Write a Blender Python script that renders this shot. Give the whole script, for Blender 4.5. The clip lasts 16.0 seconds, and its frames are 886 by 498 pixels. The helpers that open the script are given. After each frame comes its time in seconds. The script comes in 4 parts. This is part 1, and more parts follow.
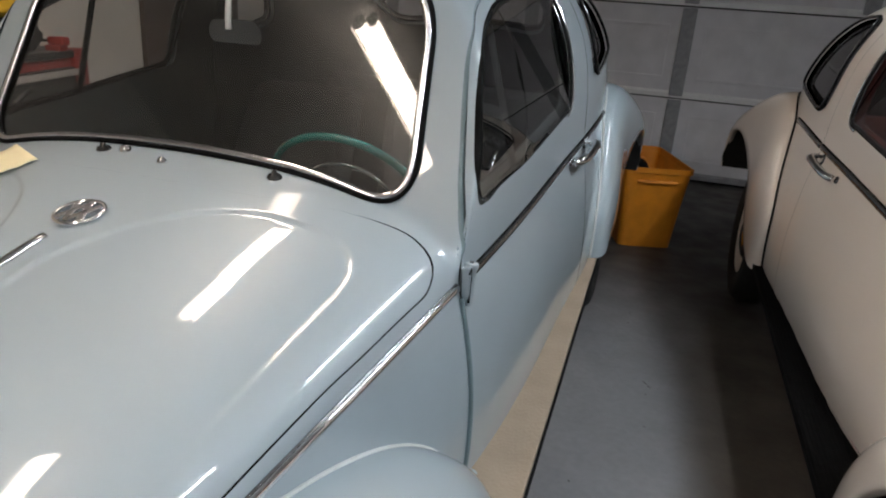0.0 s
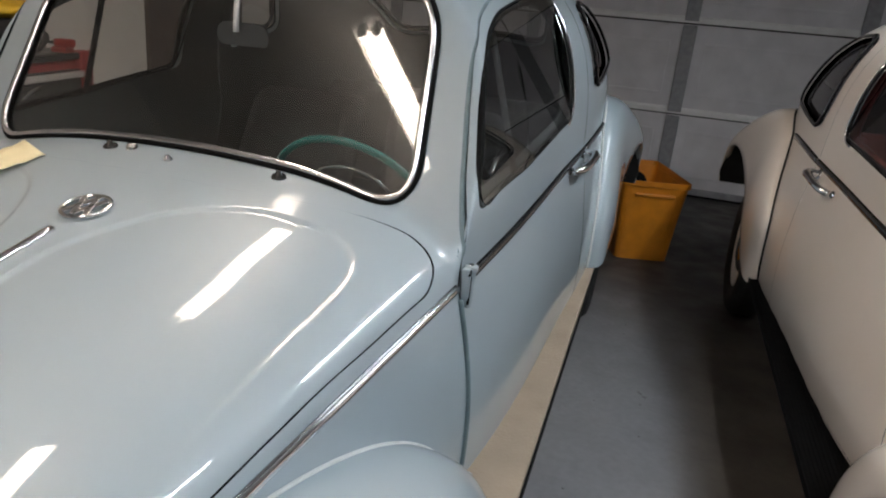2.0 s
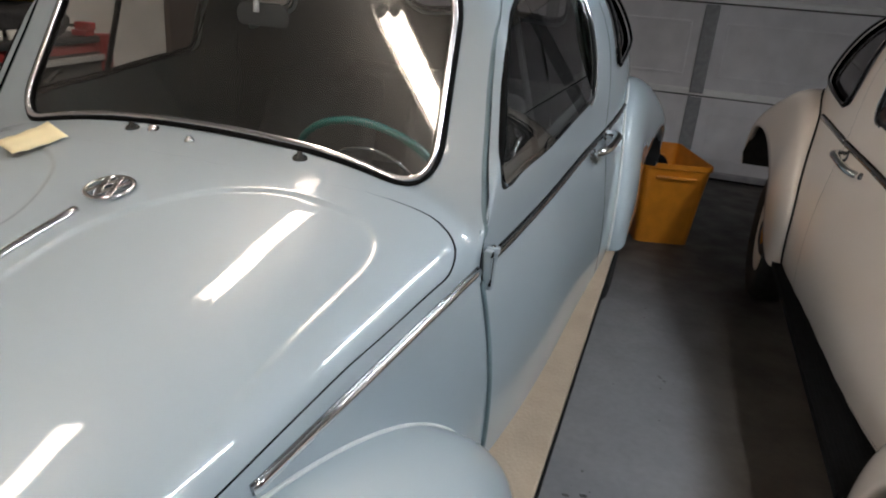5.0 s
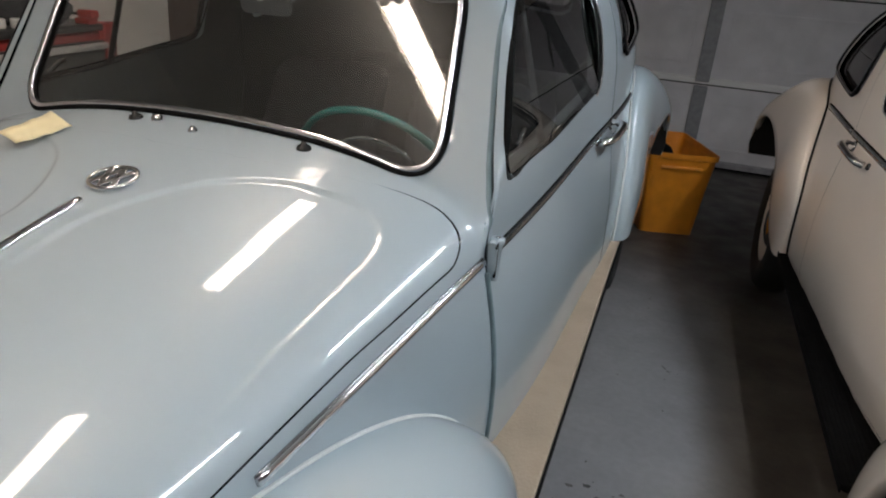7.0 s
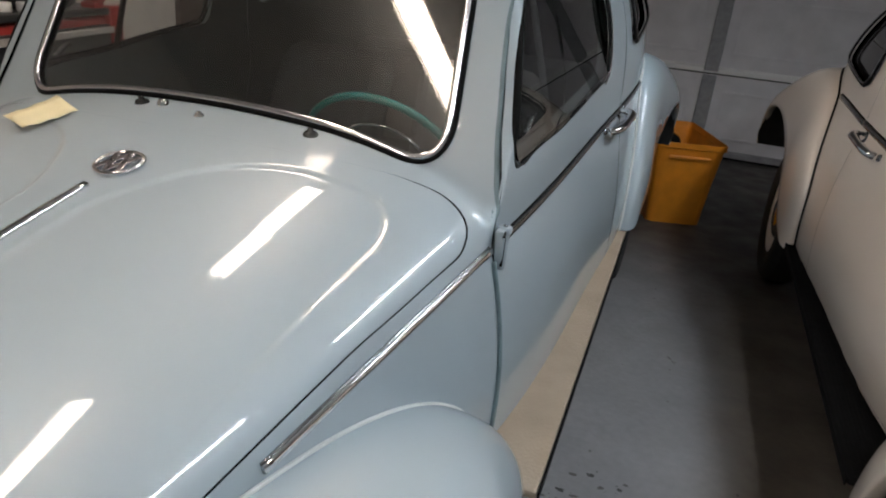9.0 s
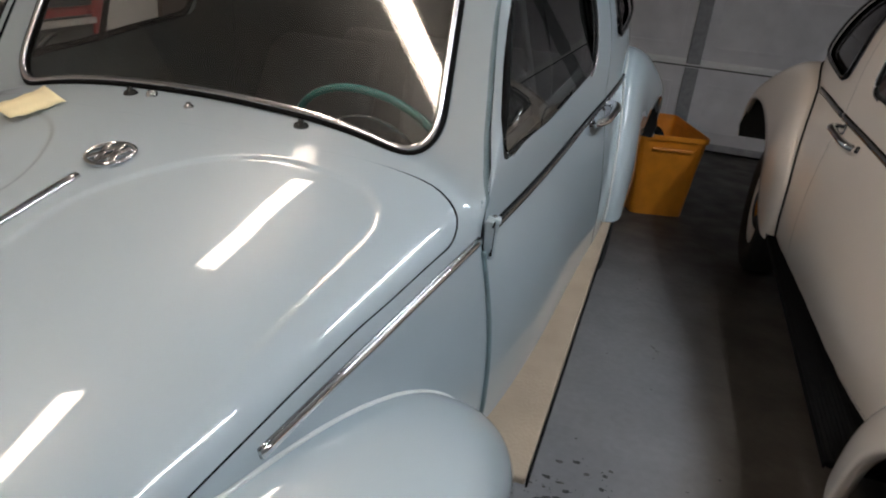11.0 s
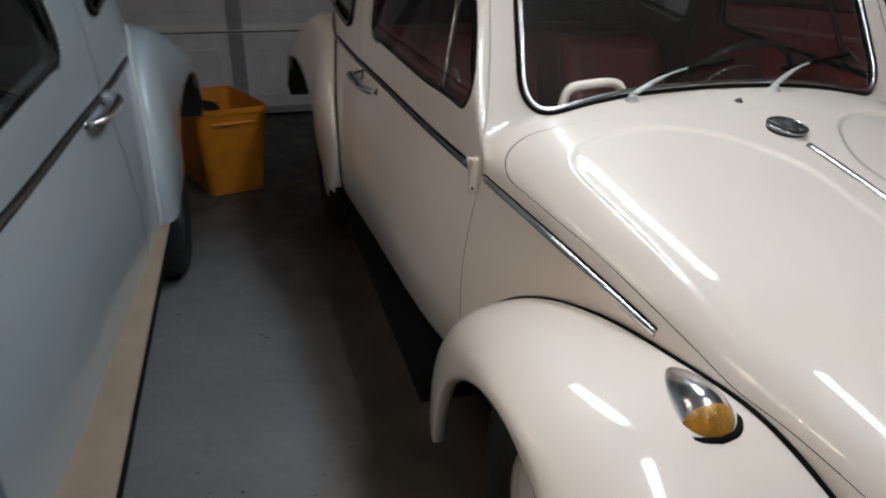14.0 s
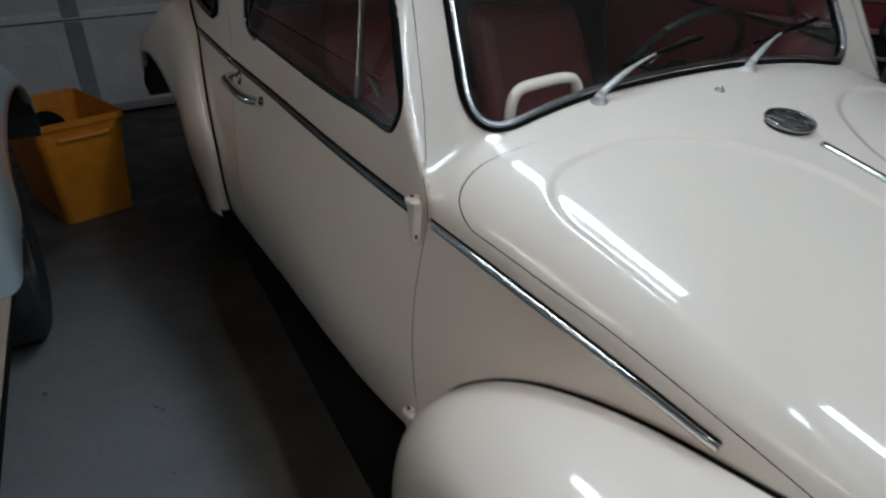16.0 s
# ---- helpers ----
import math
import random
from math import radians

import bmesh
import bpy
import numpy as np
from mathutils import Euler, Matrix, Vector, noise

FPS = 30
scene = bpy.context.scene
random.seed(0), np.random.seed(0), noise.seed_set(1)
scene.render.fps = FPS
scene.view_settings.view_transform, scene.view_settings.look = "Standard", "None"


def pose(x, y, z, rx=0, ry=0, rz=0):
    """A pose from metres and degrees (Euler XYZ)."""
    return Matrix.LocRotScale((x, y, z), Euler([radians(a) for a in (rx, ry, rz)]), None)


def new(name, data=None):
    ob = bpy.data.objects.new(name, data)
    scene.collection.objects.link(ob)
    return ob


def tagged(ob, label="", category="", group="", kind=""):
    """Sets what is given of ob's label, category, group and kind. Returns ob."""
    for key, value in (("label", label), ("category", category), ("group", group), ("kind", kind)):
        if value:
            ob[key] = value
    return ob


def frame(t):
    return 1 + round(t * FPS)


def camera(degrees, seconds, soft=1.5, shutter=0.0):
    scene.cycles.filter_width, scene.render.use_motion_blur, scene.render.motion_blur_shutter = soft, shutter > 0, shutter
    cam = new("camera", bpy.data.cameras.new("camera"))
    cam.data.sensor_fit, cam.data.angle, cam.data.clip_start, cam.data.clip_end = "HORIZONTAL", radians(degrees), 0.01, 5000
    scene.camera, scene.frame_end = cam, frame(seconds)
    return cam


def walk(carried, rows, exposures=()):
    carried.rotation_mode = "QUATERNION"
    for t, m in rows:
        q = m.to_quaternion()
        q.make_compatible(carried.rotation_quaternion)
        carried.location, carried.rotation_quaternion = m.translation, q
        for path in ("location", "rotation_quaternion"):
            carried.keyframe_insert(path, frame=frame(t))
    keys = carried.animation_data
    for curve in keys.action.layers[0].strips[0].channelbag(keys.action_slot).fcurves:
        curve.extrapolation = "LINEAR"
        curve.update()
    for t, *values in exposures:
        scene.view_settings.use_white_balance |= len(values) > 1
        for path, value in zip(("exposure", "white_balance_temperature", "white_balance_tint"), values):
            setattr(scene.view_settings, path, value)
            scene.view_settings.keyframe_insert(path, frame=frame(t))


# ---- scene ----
cam = camera(66.49, 16.0, soft=2.0, shutter=0.8)
ROWS = [
    (0, 0.8770, -0.4671, 1.2769, 70.172, -4.002, 17.982),
    (0.5, 0.8642, -0.4596, 1.2656, 70.299, -4.533, 17.861),
    (1, 0.8648, -0.4697, 1.2652, 70.576, -5.060, 18.125),
    (1.5, 0.8731, -0.4855, 1.2657, 71.329, -5.205, 17.703),
    (2, 0.8787, -0.4896, 1.2649, 71.179, -5.157, 18.122),
    (2.5, 0.8778, -0.4890, 1.2663, 71.103, -5.266, 18.372),
    (3, 0.8764, -0.4866, 1.2652, 70.697, -5.195, 18.386),
    (3.5, 0.8723, -0.4873, 1.2658, 70.675, -5.098, 18.661),
    (4, 0.8693, -0.4870, 1.2584, 70.062, -4.840, 19.261),
    (4.5, 0.8685, -0.4838, 1.2574, 70.253, -4.506, 19.287),
    (5, 0.8687, -0.4862, 1.2572, 69.702, -4.766, 19.492),
    (7.5, 0.8653, -0.4801, 1.2606, 68.542, -4.858, 20.057),
    (8, 0.8651, -0.4798, 1.2621, 68.070, -5.308, 20.349),
    (8.5, 0.8649, -0.4798, 1.2579, 67.658, -4.990, 20.415),
    (9, 0.8608, -0.4763, 1.2564, 67.672, -5.089, 20.430),
    (9.5, 0.8610, -0.4714, 1.2561, 67.304, -5.399, 20.487),
    (12, 0.8520, -0.5090, 1.2590, 67.129, -5.255, 14.326),
    (12.5, 0.9130, -0.4990, 1.2670, 68.262, -2.508, 1.246),
    (13, 0.9338, -0.4724, 1.2541, 67.853, -1.870, -8.466),
    (13.5, 0.9976, -0.3826, 1.2655, 67.075, -0.713, -14.287),
    (14, 1.0443, -0.3024, 1.2578, 66.504, -0.316, -15.835),
    (14.5, 1.0159, -0.1680, 1.2584, 63.945, 0.214, -23.941),
    (15, 0.9563, -0.0850, 1.2715, 63.390, 0.870, -28.650),
    (15.5, 1.0034, 0.0056, 1.2764, 62.818, 0.318, -28.665),
    (16, 1.0866, 0.0981, 1.2842, 63.119, 2.182, -26.956),
]
EXPOSURES = [(0, -.10, 6850, 13), (9.5, -.18, 6850, 13), (12, -.26, 7000, 14), (12.5, -.16, 7300, 15), (13.3, -.58, 7150, 14), (14.3, -.92, 6700, 11), (15, -1.12, 6500, 9), (16, -1.17, 6300, 7)]
walk(cam, [(t, pose(x, y, z, rx, ry, rz)) for t, x, y, z, rx, ry, rz in ROWS], EXPOSURES)
from mathutils import geometry


# ---- light ----
LAMP = 31.0  # glow of the fluorescent tubes over the blue car
world = bpy.data.worlds.new("world")
scene.world = world
world.use_nodes = True
world.node_tree.nodes["Background"].inputs[0].default_value = (0.5, 0.55, 0.6, 1)
world.node_tree.nodes["Background"].inputs[1].default_value = 0.02


# ---- materials ----
def mat(name, color, rough=0.5, metal=0.0, coat=0.0, noise_scale=0.0, noise_amount=0.0, bump=0.0, bump_scale=0.0, emit=0.0, trans=0.0, spec=0.5):
    m = bpy.data.materials.new(name)
    m.use_nodes = True
    nt = m.node_tree
    b = nt.nodes["Principled BSDF"]
    b.inputs["Base Color"].default_value = (*color, 1)
    b.inputs["Roughness"].default_value = rough
    b.inputs["Metallic"].default_value = metal
    b.inputs["Coat Weight"].default_value = coat
    b.inputs["Coat Roughness"].default_value = 0.03
    b.inputs["Specular IOR Level"].default_value = spec
    b.inputs["Transmission Weight"].default_value = trans
    tc = nt.nodes.new("ShaderNodeTexCoord")
    if noise_scale:
        n = nt.nodes.new("ShaderNodeTexNoise")
        n.inputs["Scale"].default_value = noise_scale
        n.inputs["Detail"].default_value = 6
        nt.links.new(tc.outputs["Object"], n.inputs["Vector"])
        r = nt.nodes.new("ShaderNodeValToRGB")
        r.color_ramp.elements[0].position, r.color_ramp.elements[1].position = 0.3, 0.7
        r.color_ramp.elements[0].color = (*[c * (1 - noise_amount) for c in color], 1)
        r.color_ramp.elements[1].color = (*[min(1, c * (1 + noise_amount)) for c in color], 1)
        nt.links.new(n.outputs["Fac"], r.inputs["Fac"])
        nt.links.new(r.outputs["Color"], b.inputs["Base Color"])
    if bump:
        n2 = nt.nodes.new("ShaderNodeTexNoise")
        n2.inputs["Scale"].default_value = bump_scale
        n2.inputs["Detail"].default_value = 4
        nt.links.new(tc.outputs["Object"], n2.inputs["Vector"])
        bp = nt.nodes.new("ShaderNodeBump")
        bp.inputs["Strength"].default_value = bump
        bp.inputs["Distance"].default_value = 0.01
        nt.links.new(n2.outputs["Fac"], bp.inputs["Height"])
        nt.links.new(bp.outputs["Normal"], b.inputs["Normal"])
    if emit:
        b.inputs["Emission Color"].default_value = (*color, 1)
        b.inputs["Emission Strength"].default_value = emit
    return m


M_BLUE = mat("blue_paint", (0.357, 0.42, 0.456), 0.4, coat=1.0, noise_scale=2.5, noise_amount=0.03)
M_CREAM = mat("cream_paint", (0.92, 0.81, 0.72), 0.4, coat=1.0, noise_scale=2.5, noise_amount=0.03)
M_CHROME = mat("chrome", (0.82, 0.82, 0.82), 0.07, 1.0, noise_scale=40, noise_amount=0.05)
M_CHROME_DARK = mat("dull_chrome", (0.36, 0.36, 0.37), 0.18, 1.0, noise_scale=60, noise_amount=0.2)
M_RUBBER = mat("black_rubber", (0.005, 0.005, 0.005), 0.8, spec=0.10, noise_scale=30, noise_amount=0.3)
M_DARK = mat("dark_lining", (0.02, 0.02, 0.02), 0.8, noise_scale=20, noise_amount=0.3)
M_LINING = mat("dark_green_lining", (0.030, 0.036, 0.034), 0.75, noise_scale=16, noise_amount=0.2, bump=0.2, bump_scale=150)
M_LINING_RED = mat("dark_maroon_lining", (0.050, 0.018, 0.017), 0.7, noise_scale=16, noise_amount=0.2, bump=0.2, bump_scale=150)
M_TEAL = mat("dark_teal_seal", (0.15, 0.21, 0.225), 0.6, noise_scale=20, noise_amount=0.2)
M_BEADB = mat("pale_bead", (0.62, 0.64, 0.62), 0.5, noise_scale=20, noise_amount=0.1)
M_MAT = mat("beige_rubber_mat", (0.32, 0.24, 0.175), 0.6, noise_scale=9, noise_amount=0.1, bump=0.2, bump_scale=120)
M_DOOR = mat("garage_door_paint", (0.80, 0.78, 0.81), 0.55, noise_scale=6, noise_amount=0.07, bump=0.15, bump_scale=200)
M_LIP = mat("bright_door_edge", (0.95, 0.94, 0.94), 0.3, noise_scale=9, noise_amount=0.06)
M_STILE = mat("galvanised_stile", (0.33, 0.33, 0.35), 0.5, noise_scale=25, noise_amount=0.15)
M_BLOCK = mat("grey_blockwork", (0.17, 0.17, 0.17), 0.85, noise_scale=3, noise_amount=0.1, bump=0.3, bump_scale=60)
M_FRONT = mat("pale_grey_wall_paint", (0.42, 0.43, 0.45), 0.8, noise_scale=3, noise_amount=0.08, bump=0.1, bump_scale=90)
M_WALL = mat("wall_paint", (0.78, 0.72, 0.65), 0.8, noise_scale=3, noise_amount=0.06, bump=0.1, bump_scale=90)
M_CEIL = mat("ceiling_paint", (0.45, 0.445, 0.44), 0.85, noise_scale=4, noise_amount=0.05, bump=0.2, bump_scale=70)
M_BIN = mat("orange_plastic", (0.62, 0.21, 0.015), 0.42, noise_scale=12, noise_amount=0.12, bump=0.1, bump_scale=150)
M_TUBE = mat("lamp_tube", (1.0, 0.89, 0.785), 0.5, emit=LAMP)
M_TUBE_NEW = mat("fresh_lamp_tube", (0.80, 0.91, 1.0), 0.5, emit=LAMP * 2.8)
M_HOUSING = mat("white_enamel", (0.7, 0.7, 0.68), 0.4, noise_scale=9, noise_amount=0.06)
M_TYRE = mat("tyre_rubber", (0.016, 0.016, 0.016), 0.7, noise_scale=40, noise_amount=0.3, bump=0.3, bump_scale=140)
M_SEAT_RED = mat("dark_red_vinyl", (0.15, 0.025, 0.023), 0.42, noise_scale=14, noise_amount=0.2, bump=0.25, bump_scale=160)
M_SEAT_DARK = mat("charcoal_cloth", (0.035, 0.036, 0.035), 0.85, noise_scale=30, noise_amount=0.25, bump=0.3, bump_scale=220)
M_WHEEL_TEAL = mat("teal_bakelite", (0.012, 0.105, 0.095), 0.2, coat=0.6, noise_scale=12, noise_amount=0.08)
M_BLACK = mat("black_bakelite", (0.012, 0.012, 0.012), 0.25, noise_scale=20, noise_amount=0.2)
M_SATIN = mat("satin_chrome", (0.78, 0.79, 0.82), 0.22, 1.0, noise_scale=50, noise_amount=0.06)
M_AMBER = mat("amber_lens", (0.50, 0.23, 0.03), 0.15, coat=0.8, noise_scale=60, noise_amount=0.25, bump=0.3, bump_scale=250)
M_PAPER = mat("yellow_note_paper", (0.80, 0.70, 0.44), 0.8, noise_scale=18, noise_amount=0.06)
M_RED = mat("red_enamel", (0.34, 0.035, 0.03), 0.35, noise_scale=8, noise_amount=0.12)
M_BROWN = mat("dark_brown_board", (0.11, 0.075, 0.058), 0.5, noise_scale=7, noise_amount=0.2)
M_DRAWER = mat("black_enamel", (0.03, 0.033, 0.035), 0.4, noise_scale=12, noise_amount=0.2)
M_ALU = mat("aluminium_strip", (0.62, 0.62, 0.61), 0.38, 0.35, noise_scale=50, noise_amount=0.1)
M_STRIP = mat("dull_red_strip", (0.26, 0.13, 0.13), 0.35, 0.3, noise_scale=12, noise_amount=0.15)
M_MAROON = mat("maroon_paint", (0.16, 0.028, 0.030), 0.35, coat=0.9, noise_scale=4, noise_amount=0.1)
M_BAGBLACK = mat("black_nylon", (0.012, 0.012, 0.013), 0.75, noise_scale=25, noise_amount=0.4, bump=0.4, bump_scale=60)
M_YELLOW = mat("yellow_nylon", (0.60, 0.36, 0.02), 0.6, noise_scale=20, noise_amount=0.15, bump=0.3, bump_scale=80)
M_OIL = mat("dried_oil", (0.012, 0.011, 0.010), 0.35, noise_scale=60, noise_amount=0.4)
M_GREASE = mat("old_grease", (0.05, 0.045, 0.04), 0.5, noise_scale=40, noise_amount=0.4)


def glass_material():
    """Clear window glass, for panes with two faces."""
    m = mat("window_glass", (0.985, 0.992, 0.988), 0.0, trans=1.0)
    m.node_tree.nodes["Principled BSDF"].inputs["IOR"].default_value = 1.5
    return m


M_GLASS = glass_material()


def dusty_glass():
    """Window glass with a thin uneven film of dust."""
    m = glass_material()
    m.name = "dusty_glass"
    b = m.node_tree.nodes["Principled BSDF"]
    b.inputs["Coat Weight"].default_value, b.inputs["Coat Roughness"].default_value = 0.16, 0.24
    nt = m.node_tree
    tc, n = nt.nodes.new("ShaderNodeTexCoord"), nt.nodes.new("ShaderNodeTexNoise")
    n.inputs["Scale"].default_value, n.inputs["Detail"].default_value = 7, 6
    mr = nt.nodes.new("ShaderNodeMapRange")
    mr.inputs["From Min"].default_value, mr.inputs["From Max"].default_value = 0.3, 0.7
    mr.inputs["To Min"].default_value, mr.inputs["To Max"].default_value = 0.003, 0.011
    d, mx = nt.nodes.new("ShaderNodeBsdfDiffuse"), nt.nodes.new("ShaderNodeMixShader")
    d.inputs["Color"].default_value = (0.62, 0.58, 0.52, 1)
    nt.links.new(tc.outputs["Object"], n.inputs["Vector"])
    nt.links.new(n.outputs["Fac"], mr.inputs["Value"])
    nt.links.new(mr.outputs["Result"], mx.inputs[0])
    nt.links.new(nt.nodes["Principled BSDF"].outputs[0], mx.inputs[1])
    nt.links.new(d.outputs[0], mx.inputs[2])
    nt.links.new(mx.outputs[0], nt.nodes["Material Output"].inputs["Surface"])
    return m


M_SCREEN = dusty_glass()


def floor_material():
    """Grey floor paint; brown concrete wear down the aisle, back dirt, shade painted in."""
    m = mat("grey_floor_paint", (0.3, 0.3, 0.3), 0.38, bump=0.12, bump_scale=45)
    nt = m.node_tree
    b = nt.nodes["Principled BSDF"]
    tc = nt.nodes.new("ShaderNodeTexCoord")

    def noise_of(scale, detail, stretch=(1, 1, 1)):
        mp = nt.nodes.new("ShaderNodeMapping")
        mp.inputs["Scale"].default_value = stretch
        n = nt.nodes.new("ShaderNodeTexNoise")
        n.inputs["Scale"].default_value, n.inputs["Detail"].default_value = scale, detail
        nt.links.new(tc.outputs["Object"], mp.inputs["Vector"])
        nt.links.new(mp.outputs["Vector"], n.inputs["Vector"])
        return n.outputs["Fac"]

    def ramp(fac, *stops):
        r = nt.nodes.new("ShaderNodeValToRGB")
        els = r.color_ramp.elements
        while len(els) < len(stops):
            els.new(0.5)
        for e, (p, c) in zip(els, stops):
            e.position, e.color = p, (*c, 1)
        nt.links.new(fac, r.inputs["Fac"])
        return r.outputs["Color"]

    def mix(fac, a, c, mode="MIX"):
        n = nt.nodes.new("ShaderNodeMix")
        n.data_type, n.blend_type = "RGBA", mode
        if hasattr(fac, "node"):
            nt.links.new(fac, n.inputs[0])
        else:
            n.inputs[0].default_value = fac
        nt.links.new(a, n.inputs[6])
        nt.links.new(c, n.inputs[7])
        return n.outputs[2]
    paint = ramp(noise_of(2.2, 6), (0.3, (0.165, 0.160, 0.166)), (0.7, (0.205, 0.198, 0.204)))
    # Brown wear, darkened further for the half-shade beside the cream car.
    worn_shade = ramp(noise_of(5, 8), (0.3, (0.105, 0.085, 0.068)), (0.7, (0.160, 0.132, 0.108)))
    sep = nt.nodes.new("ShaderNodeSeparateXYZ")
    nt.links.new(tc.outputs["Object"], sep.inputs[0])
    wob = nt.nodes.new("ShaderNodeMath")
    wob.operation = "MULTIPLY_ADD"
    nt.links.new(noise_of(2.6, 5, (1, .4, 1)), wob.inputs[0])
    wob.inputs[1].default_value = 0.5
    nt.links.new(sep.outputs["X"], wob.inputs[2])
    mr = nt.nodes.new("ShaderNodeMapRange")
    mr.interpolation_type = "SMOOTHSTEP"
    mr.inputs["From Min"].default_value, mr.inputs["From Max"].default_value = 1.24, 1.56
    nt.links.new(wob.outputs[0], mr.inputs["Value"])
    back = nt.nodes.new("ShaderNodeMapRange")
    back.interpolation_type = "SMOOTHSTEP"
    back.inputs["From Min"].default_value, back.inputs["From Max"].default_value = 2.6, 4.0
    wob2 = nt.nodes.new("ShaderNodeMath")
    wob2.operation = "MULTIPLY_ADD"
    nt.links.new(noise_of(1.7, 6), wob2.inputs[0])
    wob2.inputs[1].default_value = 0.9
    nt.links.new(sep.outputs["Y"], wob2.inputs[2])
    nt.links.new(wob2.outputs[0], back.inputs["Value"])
    # Oil-stained back of the floor; shade between the cars is painted in too.
    grime_shade = ramp(noise_of(4, 8), (0.3, (0.035, 0.031, 0.027)), (0.7, (0.085, 0.075, 0.066)))
    base = mix(back.outputs["Result"], mix(mr.outputs["Result"], paint, worn_shade), grime_shade)
    fine = ramp(noise_of(38, 6), (0.3, (0.88, 0.88, 0.88)), (0.7, (1, 1, 1)))
    col = mix(1.0, base, fine, "MULTIPLY")
    blot = ramp(noise_of(1.1, 3), (0.52, (1, 1, 1)), (0.75, (0.62, 0.60, 0.58)))
    col = mix(1.0, col, blot, "MULTIPLY")
    nt.links.new(col, b.inputs["Base Color"])
    rr = ramp(noise_of(7, 5), (0.3, (0.46, 0.46, 0.46)), (0.7, (0.70, 0.70, 0.70)))
    nt.links.new(rr, b.inputs["Roughness"])
    return m


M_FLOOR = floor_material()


# ---- building helpers ----
def obj(name, verts, faces, material, parent=None, label="", smooth=True, normals=None):
    me = bpy.data.meshes.new(name)
    me.from_pydata([tuple(map(float, v)) for v in verts], [], [tuple(map(int, f)) for f in faces])
    me.materials.append(material)
    me.polygons.foreach_set("use_smooth", [smooth] * len(me.polygons))
    me.update()
    if normals is not None:
        me.normals_split_custom_set_from_vertices([tuple(map(float, n)) for n in normals])
    ob = new(name, me)
    if parent is not None:
        ob.parent = parent
    if label:
        ob["label"] = label
    return ob


def part(name, bm, material, parent=None, label="", smooth=False):
    me = bpy.data.meshes.new(name)
    bm.to_mesh(me)
    bm.free()
    me.materials.append(material)
    me.polygons.foreach_set("use_smooth", [smooth] * len(me.polygons))
    ob = new(name, me)
    if parent is not None:
        ob.parent = parent
    if label:
        ob["label"] = label
    return ob


def box(bm, x0, x1, y0, y1, z0, z1, bevel=0.0):
    r = bmesh.ops.create_cube(bm, size=1)
    bmesh.ops.scale(bm, vec=(x1 - x0, y1 - y0, z1 - z0), verts=r["verts"])
    bmesh.ops.translate(bm, vec=((x0 + x1) / 2, (y0 + y1) / 2, (z0 + z1) / 2), verts=r["verts"])
    if bevel:
        edges = list({e for v in r["verts"] for e in v.link_edges})
        bmesh.ops.bevel(bm, geom=edges, offset=bevel, segments=2, affect="EDGES", profile=0.5)
    return bm


def nbox(x0, x1, y0, y1, z0, z1, bevel=0.0):
    return box(bmesh.new(), x0, x1, y0, y1, z0, z1, bevel)


def tube(points, radius, sides=8, closed=False, flat=1.0, normals=None, caps=True):
    """A swept round bar along points; flat squeezes it along the given normals."""
    P = np.asarray(points, float)
    n = len(P)
    T = np.roll(P, -1, 0) - np.roll(P, 1, 0)
    if not closed:
        T[0], T[-1] = P[1] - P[0], P[-1] - P[-2]
    T /= np.linalg.norm(T, axis=1, keepdims=True) + 1e-12
    up = np.tile((0.0, 0.0, 1.0), (n, 1)) if normals is None else np.asarray(normals, float)
    B = np.cross(T, up)
    bad = np.linalg.norm(B, axis=1) < 1e-3
    B[bad] = np.cross(T[bad], (1.0, 0.0, 0.0))
    B /= np.linalg.norm(B, axis=1, keepdims=True) + 1e-12
    N = np.cross(B, T)
    rad = np.broadcast_to(np.asarray(radius, float), (n,))
    verts, faces = [], []
    for i in range(n):
        for k in range(sides):
            a = 2 * math.pi * k / sides
            verts.append(P[i] + rad[i] * (math.cos(a) * B[i] + flat * math.sin(a) * N[i]))
    for i in range(n if closed else n - 1):
        j = (i + 1) % n
        for k in range(sides):
            l = (k + 1) % sides
            faces.append((i * sides + k, i * sides + l, j * sides + l, j * sides + k))
    if not closed and caps:
        faces.append(tuple(range(sides))[::-1])
        faces.append(tuple((n - 1) * sides + k for k in range(sides)))
    return verts, faces


def spline(pts):
    """A natural cubic spline through (t, value) pairs, straight beyond its ends."""
    t, v = np.array(pts, float).T
    n = len(t)
    h = np.diff(t)
    A, r = np.eye(n), np.zeros(n)
    for i in range(1, n - 1):
        A[i, i - 1], A[i, i], A[i, i + 1] = h[i - 1], 2 * (h[i - 1] + h[i]), h[i]
        r[i] = 6 * ((v[i + 1] - v[i]) / h[i] - (v[i] - v[i - 1]) / h[i - 1])
    m = np.linalg.solve(A, r)

    def f(x):
        x = np.asarray(x, float)
        xc = np.clip(x, t[0], t[-1])
        i = np.clip(np.searchsorted(t, xc) - 1, 0, n - 2)
        a, b = t[i + 1] - xc, xc - t[i]
        out = (m[i] * a ** 3 + m[i + 1] * b ** 3) / (6 * h[i]) + (v[i] / h[i] - m[i] * h[i] / 6) * a + (v[i + 1] / h[i] - m[i + 1] * h[i] / 6) * b
        s0 = (v[1] - v[0]) / h[0] - h[0] * m[1] / 6
        s1 = (v[-1] - v[-2]) / h[-1] + h[-1] * m[-2] / 6
        return out + np.where(x < t[0], (x - t[0]) * s0, 0) + np.where(x > t[-1], (x - t[-1]) * s1, 0)
    return f


